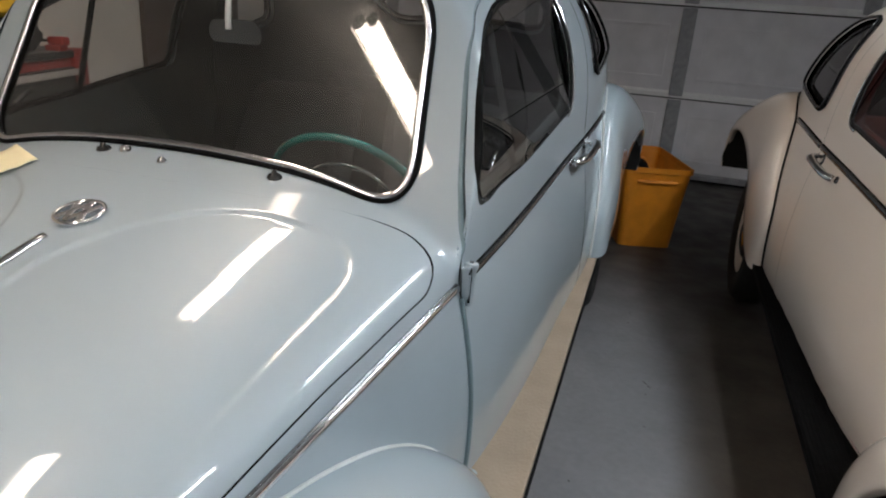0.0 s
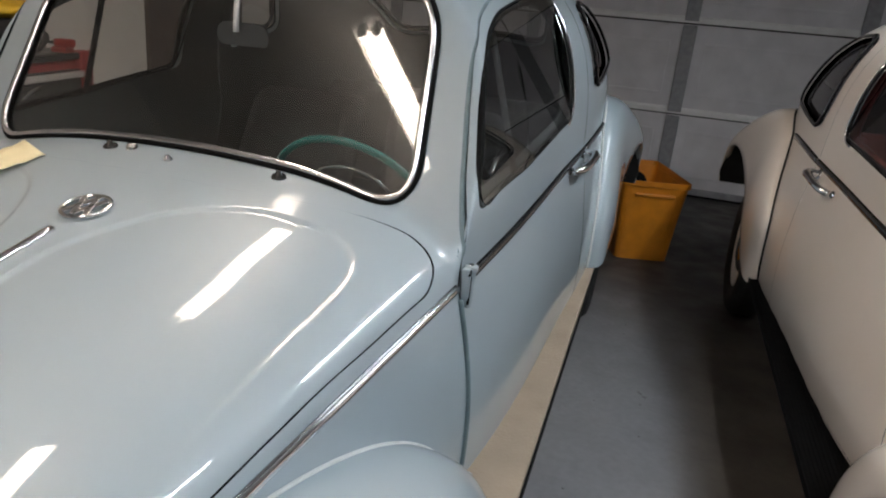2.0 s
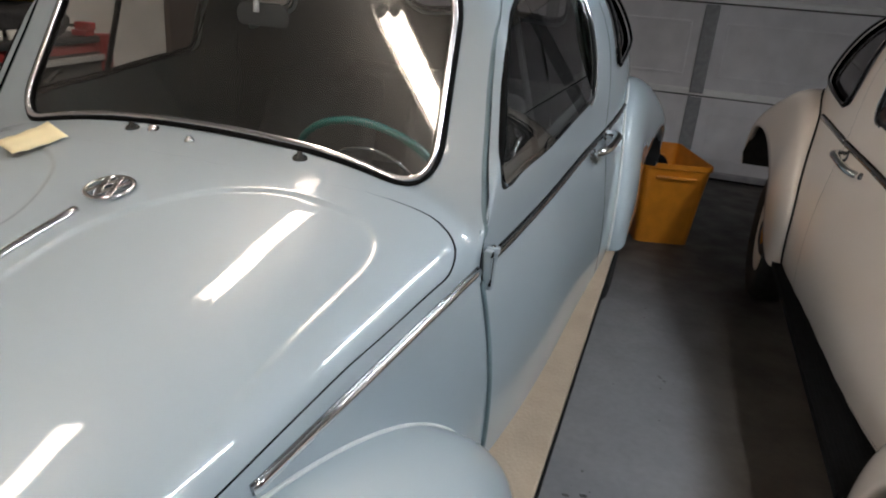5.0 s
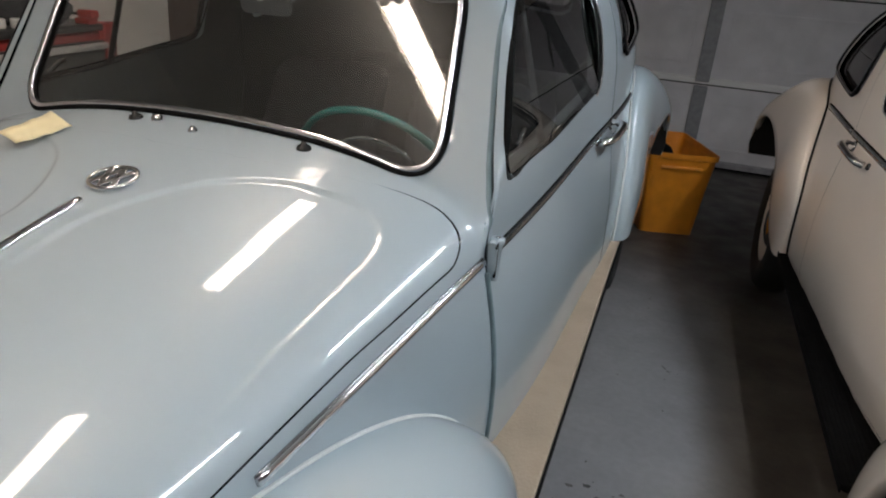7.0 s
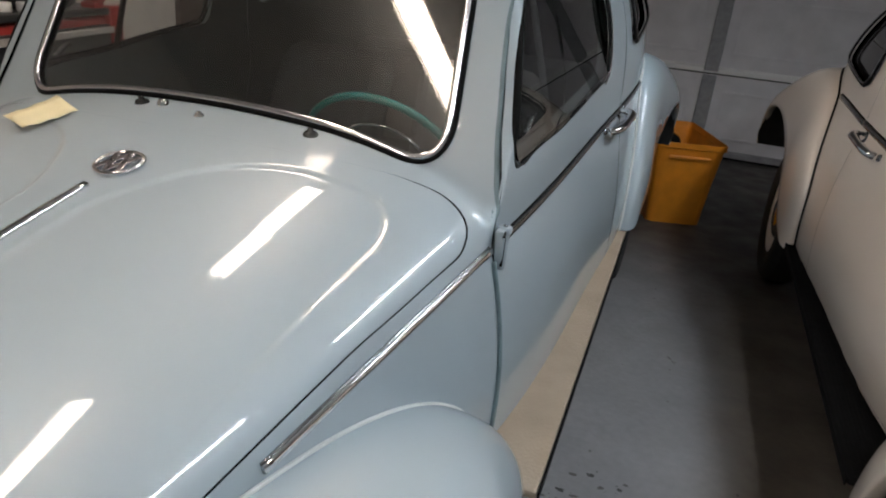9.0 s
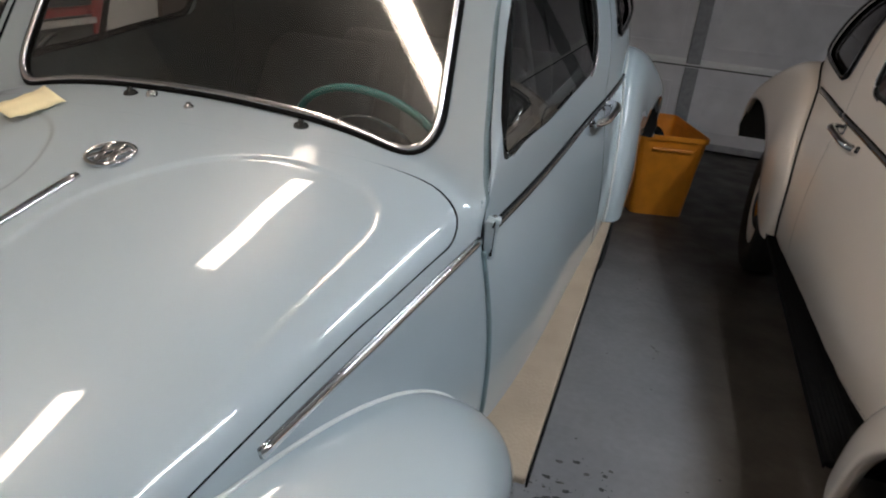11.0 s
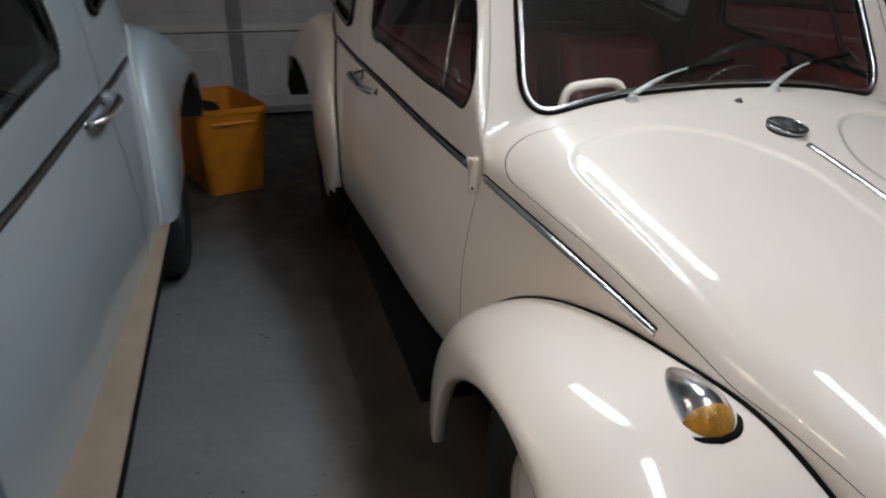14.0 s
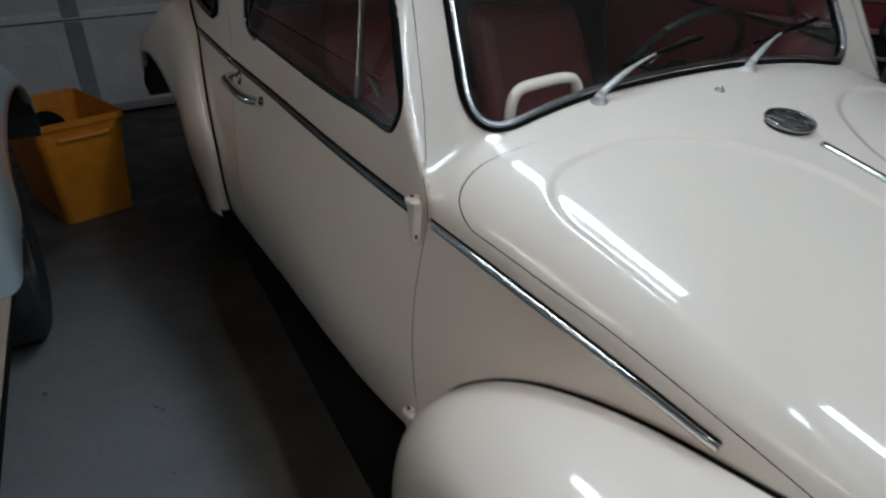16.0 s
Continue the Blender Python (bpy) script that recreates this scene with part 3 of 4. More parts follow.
    badge.matrix_local = stuck(p + n * (.004 if late else 0), n) @ Matrix.Scale(.86 if late else .84, 4)
    if late:
        lathe("badge_disc", [(.0, .004), (.042, .004), (.046, .002), (.046, -.006)], M_DRAWER, badge, 30, axis="z")
    for a, d, y, l in ((-24, -.013, .0, .040), (24, .013, .0, .040), (24, -.013, -.004, .036), (-24, .013, -.004, .036)):
        bar = part("badge_bar", nbox(-.0068, .0068, -l, l, .002, .011, .002), M_SATIN, badge)
        bar.matrix_local = pose(d, y, 0, 0, 0, a)
    # doors with their glass, trim, hinges and handle
    for dl, wl, sgn in ((door_l, win_l, 1), (door_r, win_r, -1)):
        gap = .0018 if late else .0065
        d = panel("door", offset(dl, gap), [wl], paint, car, fine=.008)
        trim("door_edge", offset(dl, gap + .0045), paint, d, .0055, -.0040)
        g = panel("window_pane", offset(wl, .002), [], M_GLASS, d, lift=-.010, depth=.004, slab=True, flat=flat_plane)
        g.visible_shadow = False
        trim("window_seal", offset(wl, .005), M_RUBBER, d, .0085, -.004)
        edge = [q for q in offset(wl, -.003) if q[0] > (1.36 if not late else 1.40)]
        k = max(range(len(edge)), key=lambda i: math.dist(edge[i - 1], edge[i]))
        trim("window_trim", edge[k:] + edge[:k], M_CHROME, d, .0042, .0015, False)
        trim("window_channel", offset(wl, .013), M_CHROME_DARK, d, .0025, -.006)
        top, bot = ((.905, 1.26), (.885, .970)) if not late and sgn > 0 else ((1.0, 1.29), (1.01, .985)) if not late else ((.955, 1.285), (.842, .950))
        ends = [surf(y, sgn * v_side(y, z)) - surf_n(y, sgn * v_side(y, z)) * .012 for y, z in (bot, top)]
        obj("vent_bar", *tube([ends[0] + (ends[1] - ends[0]) * t for t in np.linspace(0, 1, 6)], .0075, 8), M_BLACK if not late else M_CHROME_DARK, d)
        va, na = surf(.80, sgn * v_side(.80, 1.0)), surf_n(.80, sgn * v_side(.80, 1.0))
        obj("vent_latch", *tube([va - na * .03 + np.array((0, t, .012 * math.sin(t * 60))) for t in np.linspace(-.02, .03, 8)], .006, 8), M_CHROME, d)
        ml = [(y, sgn * v_side(y, float(BELT_Z(y)))) for y in np.linspace(.645, 1.655, 52)]
        trim("belt_moulding_base", ml, M_RUBBER, d, .0125, .001, False, .35)
        trim("belt_moulding", ml, M_CHROME_DARK, d, .0085, .004, False, .5)
        for z, h in ((.812, .080), (.395, .05)):
            v = sgn * v_side(.617, z)
            pl, nn = surf(.617, v), surf_n(.617, v)
            hg = lathe("hinge", [(.0, h / 2), (.0118, h / 2), (.0130, h / 2 - .0012), (.0130, h / 2 - .010), (.0122, h / 2 - .0115), (.0105, h / 2 - .0125), (.0095, h / 2 - .03), (.0080, -h / 2 + .002), (.0070, -h / 2), (.0, -h / 2)], paint, d, 20, axis="z")
            hg.matrix_local = Matrix.Translation(Vector(pl + nn * .011)) @ pose(0, 0, 0, -3, 0, 0)
            bm = nbox(-.010, .005, -.031, -.002, -h / 2 + .004, h / 2 - .002)
            for v in bm.verts:
                if v.co.z < 0 and v.co.y < -.01:
                    v.co.y = -.009
            bmesh.ops.bevel(bm, geom=list(bm.edges), offset=.0018, segments=2, affect="EDGES")
            part("hinge_leaf", bm, paint, hg)
            for y0, y1, z0, z1 in ((-.027, -.014, h / 2 - .014, h / 2 - .004), (-.0125, -.0100, -h / 2 + .008, h / 2 - .016)):
                part("hinge_slot", nbox(*sorted((sgn * .001, sgn * .0062)), y0, y1, z0, z1, .001), M_RUBBER, hg)
            lathe("hinge_pin", [(.0, h / 2 + .003), (.0035, h / 2 + .003), (.004, h / 2 - .001)], M_CHROME_DARK, hg, 12, axis="z")
        hy_, hz_ = (0, .014) if late else (.042, .042)
        hp = [(surf(y, sgn * v_side(y, z)) + surf_n(y, sgn * v_side(y, z)) * o) for y, z, o in smooth_path([(y + hy_, z + hz_, o) for y, z, o in [(1.600, .868, .002), (1.598, .868, .026), (1.585, .866, .040), (1.55, .861, .046), (1.50, .854, .046), (1.455, .848, .043), (1.425, .843, .034), (1.410, .841, .020), (1.408, .840, .012)]], 28)]
        hd = obj("door_handle", *tube(hp, [.0165] * 6 + [.0155, .015, .0145, .014] + [.0132] * 12 + [.0135] * 6, 12, flat=.85), M_CHROME, d)
        for y, z, r in ((1.600 + hy_, .868 + hz_, .019), (1.412 + hy_, .841 + hz_, .012)):
            v = sgn * v_side(y, z)
            ro = lathe("handle_rosette", [(.0, .010), (r * .7, .008), (r * .95, .004), (r, -.004)], M_CHROME_DARK, hd, 20, axis="z")
            ro.matrix_local = stuck(Vector(surf(y, v)), Vector(surf_n(y, v)))
        lin = panel("door_lining", offset(dl, .012), [offset(wl, .011)], M_LINING if not late else seat, d, lift=-.035, depth=.004)
        pk = part("armrest", cushion(*sorted((sgn * .52, sgn * .575)), .95, 1.25, .66, .71, .02), seat, d)
    band = [(1.02, v) for v in np.arange(-1.5, 1.5, .02)] + [(y, 1.5) for y in np.arange(1.02, 3.0, .02)] + [(3.0, v) for v in np.arange(1.5, -1.5, -.02)] + [(y, -1.5) for y in np.arange(3.0, 1.02, -.02)]
    panel("cabin_lining", band, [offset(door_l, -.008), offset(door_r, -.008), offset(quarter_l, -.012), offset(quarter_r, -.012), offset(rear, -.012)], M_LINING if not late else M_LINING_RED, car, step=.05, lift=-.022, depth=.003)
    # windscreen
    seal = trim("windscreen_seal", offset(ws, -.004), M_RUBBER, car, .0105, .003)
    trim("windscreen_trim", offset(ws, -.001), M_SATIN, seal, .0066, .0080)
    g = panel("windscreen", offset(ws, -.004), [], M_SCREEN, car, lift=0, depth=.004, flat=flat_screen, slab=True)
    g.visible_shadow = False
    for q in (quarter_l, quarter_r):
        g = panel("quarter_window", offset(q, .002), [], M_GLASS, car, lift=-.010, depth=.004, slab=True)
        g.visible_shadow = False
        trim("quarter_window_seal", q, M_RUBBER, g, .0068, .009)
        trim("quarter_window_trim", offset(q, .006), M_CHROME_DARK, g, .0028, .014)
    g = panel("rear_window", offset(rear, .002), [], M_GLASS, car, lift=-.008, depth=.004, slab=True)
    g.visible_shadow = False
    trim("rear_window_seal", rear, M_RUBBER, g, .012, .008)
    # wings, boards and wheels
    for sgn in (1, -1):
        ml = [(y, sgn * v_side(y, float(BELT_Z(y)) + .001)) for y in np.linspace(.046, .584, 40)]
        trim("wing_moulding_base", ml, M_RUBBER if late else M_CHROME_DARK, car, .0095, .001, False, .4)
        trim("wing_moulding", ml, M_CHROME, car, .0072, .005, False, .6)
        mq = [(y, sgn * v_side(y, float(BELT_Z(y)))) for y in np.linspace(1.672, 2.06, 24)]
        trim("quarter_moulding_base", mq, M_RUBBER, car, .0125, .001, False, .35)
        trim("quarter_moulding", mq, M_CHROME_DARK, car, .0085, .004, False, .5)
        fb = curve_of([(.585, .35), (.555, .43), (.50, .525), (.43, .590), (.35, .637), (.25, .672), (.13, .693), (0, .695), (-.12, .682), (-.25, .615), (-.38, .50), (-.50, .34)])
        fl = curve_of([(.742, .470, .225), (.750, .425, .325), (.755, .362, .445), (.758, .30, .51), (.76, .222, .568), (.762, .14, .608), (.763, .05, .630), (.763, -.04, .625), (.762, -.13, .585), (.76, -.23, .51), (.75, -.31, .40), (.74, -.35, .30)])
        fender("front_wing", car, sgn, fb, fl, paint, bead_paint)
        tip, tx = (.385, .776) if late else (.480, .784)
        rb = curve_of([(1.885, tip - .02), (1.888, tip + .06), (1.905, .62), (1.95, .70), (2.03, .84), (2.11, .95), (2.26, 1.02), (2.45, 1.03), (2.65, .98), (2.85, .88), (3.0, .74), (3.09, .62), (3.13, .55)])
        rl = curve_of([(tx, 1.985, tip), (tx + .004, 2.09, tip + .03), (.792, 2.22, .56), (.784, 2.36, .645), (.797, 2.52, .755), (.818, 2.70, .805), (.832, 2.88, .78), (.832, 3.02, .70), (.828, 3.09, .62), (.825, 3.12, .55)])
        fender("rear_wing", car, sgn, rb, rl, paint, bead_paint, 2.8)
        tilt = math.degrees(math.atan2(.075 if late else .062, 1.5))
        bx = sorted((sgn * .59, sgn * .752))
        rbo = part("running_board", nbox(*bx, -.78, .78, -.018, 0, .006), board, car)
        rbo.matrix_local = pose(0 if late else sgn * .004, 1.29, .36 if late else .434, tilt, 0, 0)
        for k in range(11 if late else 0):
            x = sgn * (.625 + .011 * k)
            part("tread_rib", nbox(x - .0028, x + .0028, -.76, .76, -.001, .0022, .0008), board, rbo)
        part("edge_trim", nbox(*sorted((sgn * .7525, sgn * .7565)), -.78, .78, -.020, .002, .0015), M_RUBBER, rbo)
        part("wheel_house", nbox(*sorted((sgn * .42, sgn * .57)), 2.05, 3.0, .31, .66, .06), M_DARK, car)
        # Added black block standing in for the dark hollow inside the rear wing.
        part("arch_dark_block", nbox(*sorted((sgn * .42, sgn * .735)), 2.36, 2.84, .715, .815, .04), M_RUBBER, car)
        for y in (0, 2.56):
            wheel(car, y, sgn, paint if late else M_DRAWER)
    part("floor_pan", nbox(-.58, .58, -.3, 2.9, .25, .30), M_DARK, car)
    part("inner_front", nbox(-.33, .33, -.55, .10, .30, .55), M_DARK, car)
    part("bulkhead", nbox(-.53, .53, .50, .52, .30, .83), M_DARK, car)
    # cabin
    dash = part("dashboard", nbox(-.54, .54, .66, .72, .74, .885, .02), paint, car)
    part("dash_top", nbox(-.50, .50, .60, .70, .885, .90, .006), M_DARK if not late else M_BLACK, dash)
    part("glove_box_lid", nbox(-.42, -.14, .719, .728, .77, .86, .004), paint, dash)
    part("speedometer", nbox(.20, .34, .719, .735, .76, .87, .02), M_BLACK, dash)
    for sx in (-.29, .29):
        st = part("front_seat", cushion(sx - .23, sx + .23, 1.02, 1.50, .40, .56, .055), seat, car)
        bk = part("backrest", cushion(sx - .23, sx + .23, -.06, .06, 0, .50, .055), seat, st)
        for v in bk.data.vertices:
            v.co = Vector((v.co.x * (1 - .18 * max(v.co.z - .25, 0) / .25), v.co.y + 1.46 + v.co.z * .28, v.co.z + .50))
        for k in range(5):
            xx = sx - .14 + .07 * k
            part("seat_pleat", nbox(xx - .003, xx + .003, 1.06, 1.46, .556, .564, .002), seat, st)
    rs = part("rear_seat", cushion(-.52, .52, 1.80, 2.20, .42, .58, .055), seat, car)
    bk = part("backrest", cushion(-.50, .50, 2.18, 2.30, .52, .98, .05), seat, rs)
    part("parcel_shelf", nbox(-.48, .48, 2.30, 2.62, .86, .88), M_DARK, car)
    hx, hy, hz = (.245, .90, .842) if not late else (.27, .93, .885)
    rimc = M_WHEEL_TEAL if not late else M_BLACK
    col = new("steering_wheel")
    col.parent = car
    col.matrix_local = pose(hx, hy, hz, -58, 0, 0)
    ring = [(.19 * math.cos(a), .19 * math.sin(a), 0) for a in np.linspace(0, 2 * math.pi, 64, endpoint=False)]
    obj("wheel_rim", *tube(ring, .0095, 10, True), rimc, col)
    lathe("wheel_hub", [(.0, .02), (.03, .018), (.042, .004), (.045, -.02), (.03, -.04)], rimc, col, 24, axis="z")
    for a in (200, 340):
        obj("spoke", *tube([(r * math.cos(radians(a)), r * math.sin(radians(a)), -.01 + .01 * r / .19) for r in np.linspace(.03, .185, 10)], .007, 8, flat=.6), M_CHROME_DARK if late else rimc, col)
    hr = [(.11 * math.cos(a), .11 * math.sin(a), .004) for a in np.linspace(math.pi * 1.08, math.pi * 1.92, 24)]
    obj("horn_ring", *tube(hr, .004, 8), M_CHROME, col)
    obj("steering_column", *tube([(0, 0, -.02), (0, 0, -.40)], .022, 12), M_DARK, col)
    # inside mirror on its bent stalk
    mr = obj("mirror_stalk", *tube(smooth_path([(0, .872, 1.352), (0, .845, 1.33), (-.002, .812, 1.26), (-.003, .808, 1.198)], 14), .0065, 8), M_ALU, car)
    mo = rounded([(-.055, -.022, .02), (.055, -.022, .02), (.062, 0, .02), (.05, .026, .02), (-.05, .026, .02), (-.062, 0, .02)], .006)
    bm = bmesh.new()
    a = [bm.verts.new((x, -.004, z)) for x, z in mo]
    b = [bm.verts.new((x, .004, z)) for x, z in mo]
    bm.faces.new(a)
    bm.faces.new(b[::-1])
    for i in range(len(a)):
        bm.faces.new((a[i], b[i], b[(i + 1) % len(a)], a[(i + 1) % len(a)]))
    bmesh.ops.recalc_face_normals(bm, faces=bm.faces)
    mg = part("mirror_glass", bm, M_DRAWER, mr)
    mg.matrix_local = pose(0, .83, 1.192, 12, 0, 6)
    # washer nozzle
    p, n = on_body(0, .575 if not late else .545)
    nz = lathe("washer_nozzle", [(.0, .009), (.004, .0085), (.006, .005), (.009, .002), (.010, -.003)], M_CHROME_DARK, car, 16, axis="z")
    nz.matrix_local = stuck(p, n)
    if not late:
        for x in (.232, -.150):
            p, n = on_body(x, .592)
            so = lathe("wiper_shaft", [(.0, .014), (.005, .013), (.006, .006), (.012, .005), (.014, .002), (.015, -.004)], M_BLACK, car, 16, axis="z")
            so.matrix_local = stuck(p, n)
            if x < 0:
                nut = lathe("wiper_nut", [(.0, .010), (.008, .009), (.011, .004), (.012, -.003)], M_CHROME, car, 16, axis="z")
                p, n = on_body(x + .045, .600)
                nut.matrix_local = stuck(p, n)
    else:
        late_fittings(car, paint)
    return car


def late_fittings(car, paint):
    """Wipers, turn signals, grab handle and outside mirror of the later car."""
    for x, y, dx in ((-.240, .600, .155), (.145, .605, .115)):
        p, n = on_body(x, y)
        sh = lathe("wiper", [(.0, .016), (.007, .015), (.010, .010), (.011, .003), (.016, .002), (.017, -.004)], M_ALU, car, 18, axis="z")
        base = stuck(p, n)
        sh.matrix_local = base
        inv = base.inverted()
        z1 = 1.010
        e = Vector((x + dx, y_front(abs(x + dx), z1), z1))
        nn = Vector(surf_n(e.y, v_top(e.y, e.x)))
        tip = e + nn * .024
        st = p + n * .014
        arm = [tuple(inv @ (st.lerp(tip, t) + n * .008 * math.sin(math.pi * t))) for t in np.linspace(0, 1, 14)]
        obj("wiper_arm", *tube(arm, [.0075, .0075, .0072, .007, .0065, .006, .0055, .0045, .0038, .0035, .003, .003, .003, .003], 8, flat=.7), M_ALU, sh)
        bl = []
        for t in np.linspace(-.07, .14, 14):
            bx, bz = x + dx + t, z1 + .002 + .12 * t
            bl.append(tuple(inv @ (Vector((bx, y_front(abs(bx), bz), bz)) + nn * .012)))
        obj("wiper_blade", *tube(bl, .0045, 6), M_RUBBER, sh)
    for s in (1, -1):
        # teardrop signal on the wing
        ns, na = 26, 18

        def skin(j0, j1, grow, drop):
            verts, faces = [], []
            js = np.linspace(j0, j1, ns)
            for t in js:
                wv = .043 * math.sin(math.pi * min(t / 1.55, .5)) ** .75 * (1 if t < .78 else math.sqrt(max(1 - ((t - .78) / .22) ** 2, 0))) + grow
                hv = .056 * math.sin(math.pi * min(t / 1.5, .5)) ** .9 * (1 if t < .68 else math.sqrt(max(1 - ((t - .68) / .32) ** 2, 0))) + grow * .3 - drop
                for k in range(na):
                    a = math.pi * k / (na - 1)
                    verts.append((wv * math.cos(a), .010 - .165 * t, max(hv, -.002) * math.sin(a) ** .9))
            for i in range(ns - 1):
                for k in range(na - 1):
                    faces.append((i * na + k, i * na + k + 1, (i + 1) * na + k + 1, (i + 1) * na + k))
            return verts, faces
        sig = obj("turn_signal", *skin(0, .82, 0, 0), M_SATIN, car)
        sig.matrix_local = pose(s * .503, .004, .676, 8, s * 4, s * 6)
        obj("amber_lens", *skin(.82, 1, 0, 0), M_AMBER, sig)
        rim = []
        for t in np.linspace(0, 1, 40):
            wv = .043 * math.sin(math.pi * min(t / 1.55, .5)) ** .75 * (1 if t < .78 else math.sqrt(max(1 - ((t - .78) / .22) ** 2, 0)))
            rim.append((wv + .003, .012 - .170 * t, .010 + .003 * t))
        rim += [(-x, y, z) for x, y, z in rim[-2:0:-1]]
        obj("gasket", *tube(rim, .0055, 8, True), M_RUBBER, sig)
    gh = smooth_path([(-.345, .73, .89), (-.348, .725, .938), (-.335, .722, .968), (-.30, .72, .977), (-.235, .72, .980), (-.205, .722, .972), (-.192, .725, .948), (-.192, .73, .89)], 40)
    obj("grab_handle", *tube(gh, .0115, 10), M_CREAM, car)
    st = obj("outside_mirror", *tube(smooth_path([(.585, .60, .86), (.62, .61, .885), (.665, .625, .945), (.675, .63, .985)], 14), .0055, 8), M_CHROME, car)
    hd = lathe("mirror_head", [(.0, -.026), (.025, -.024), (.040, -.014), (.047, .0), (.047, .006), (.042, .008), (.0, .008)], M_BLACK, st, 30, axis="y")
    hd.matrix_local = pose(.675, .632, .99, 0, 0, -25)
    mt = part("mirror_mount", nbox(-.020, .020, -.008, .008, -.007, .007, .004), M_CHROME, st)
    mt.matrix_local = pose(.668, .604, .992, 0, 12, -25)


blue_car = tagged(beetle("beetle_car", M_BLUE, M_BEADB, M_MAT, M_SEAT_DARK, False), "pale blue-grey vintage beetle saloon with beige running boards", "car", "parked cars")
cream_car = tagged(beetle("beetle_car", M_CREAM, M_RUBBER, M_RUBBER, M_SEAT_RED, True), "cream vintage beetle saloon with dark red seats", "car", "parked cars")
cream_car.matrix_world = pose(2.116, .45, 0, 0, 0, .57)


# ---- the garage ----
def slab(name, label, cat, material, *dims):
    return tagged(part(name, nbox(*dims), material), label, cat, kind="structure")


X0, X1, Y0, Y1, ZC = -2.12, 5.6, -3.6, 5.72, 2.62
slab("floor", "grey painted concrete garage floor with brown wear and painted-in shade", "floor", M_FLOOR, X0, X1, Y0, 6.3, -.1, 0)
slab("ceiling", "plain grey garage ceiling", "ceiling", M_CEIL, X0, X1, Y0, 6.3, ZC, ZC + .1)
slab("wall_left", "plain off-white painted garage wall", "wall", M_WALL, X0 - .12, X0, Y0 - .12, 6.3, -.1, ZC + .1)
slab("wall_right", "plain grey blockwork garage wall", "wall", M_BLOCK, X1, X1 + .12, Y0 - .12, 6.3, -.1, ZC + .1)
slab("wall_front", "plain pale grey painted garage wall", "wall", M_FRONT, X0, X1, Y0 - .12, Y0, -.1, ZC + .1)
slab("wall_back", "plain off-white wall over the garage door", "wall", M_WALL, X0, X1, Y1, Y1 + .12, 2.16, ZC)

# sectional door: four sections with pressed fields, stiles and hinges
gd = tagged(new("garage_door"), "closed grey sectional metal garage door with pressed panels", "garage door", kind="structure")
YD = 5.64
JOINTS = (0.02, .687, 1.413, 2.16)
for k in range(3):
    z0, z1 = JOINTS[k] + .004, JOINTS[k + 1] - .006
    sec = part("door_section", nbox(X0, X1, YD, YD + .04, z0, z1), M_DOOR, gd)
    lip = nbox(X0, X1, YD - .022, YD + .002, z0 - .004, z0 + .050)
    for v in lip.verts:
        if v.co.y < YD and v.co.z > z0 + .02:
            v.co.z = z0 + .030
    part("section_lip", lip, M_LIP if k else M_STILE, sec)
    part("section_groove", nbox(X0, X1, YD - .003, YD + .002, z1 - .006, z1 + .003), M_DARK, sec)
    for x in np.arange(.99 - 4 * 1.28, X1, 1.28):
        if x + .09 > X0 and x + 1.2 < X1:
            h = z1 - z0
            xa, xb, za, zb = x + .13, x + 1.15, z0 + h * .20, z0 + h * .80
            bm = bmesh.new()
            for i, (u0, u1, w0, w1) in enumerate(((xa, xb, za, za + .022), (xa, xb, zb - .022, zb), (xa, xa + .022, za + .022, zb - .022), (xb - .022, xb, za + .022, zb - .022))):
                box(bm, u0, u1, YD - .009, YD + .001, w0, w1, .004)
            part("pressed_field", bm, M_DOOR, sec)
        if X0 < x - .06 and x + .06 < X1:
            part("stile", nbox(x - .055, x + .055, YD - .040, YD, z0 + .012, z1 - .012, .006), M_STILE, sec)
            hb = bmesh.new()
            box(hb, x - .035, x + .035, YD - .048, YD - .036, z1 - .085, z1 - .03, .003)
            box(hb, x - .02, x + .02, YD - .056, YD - .047, z1 - .03, z1 - .012, .003)
            part("hinge", hb, M_STILE, sec)
part("bottom_seal", nbox(X0, X1, YD - .01, YD + .05, 0, .03, .006), M_RUBBER, gd)


# ---- lamps ----
def shop_lamp(x, y0, y1, z, glow, yaw=0, skirt=.06):
    lamp = tagged(new("fluorescent_lamp"), "twin-tube fluorescent shop lamp hung from the ceiling", "lamp", "ceiling lamps")
    lamp.location = (x, (y0 + y1) / 2, z)
    lamp.rotation_euler = (0, 0, radians(yaw))
    y0, y1 = (y0 - y1) / 2, (y1 - y0) / 2
    prof = [(-.072, -skirt), (-.062, .03), (-.03, .055), (.03, .055), (.062, .03), (.072, -skirt), (.069, -skirt), (.059, .027), (.029, .050), (-.029, .050), (-.059, .027), (-.069, -skirt)]
    verts = [(a, y, b) for y in (y0, y1) for a, b in prof]
    n = len(prof)
    faces = [(i, (i + 1) % n, n + (i + 1) % n, n + i) for i in range(n)] + [tuple(range(n))[::-1], tuple(range(n, 2 * n))]
    obj("housing", verts, faces, M_HOUSING, lamp, smooth=False)
    for s in (-1, 1):
        obj("tube", *tube([(s * .028, y0 + .045, .008), (s * .028, y1 - .045, .008)], .025, 14), glow, lamp)
        for y in (y0 + .03, y1 - .03):
            part("tube_socket", nbox(s * .031 - .015, s * .031 + .015, y - .015, y + .015, -.012, .04, .004), M_BLACK, lamp)
    for y in (y0 + .12, y1 - .12):
        obj("chain", *tube([(0, y, .05), (0, y, ZC - z)], .004, 6), M_CHROME_DARK, lamp)


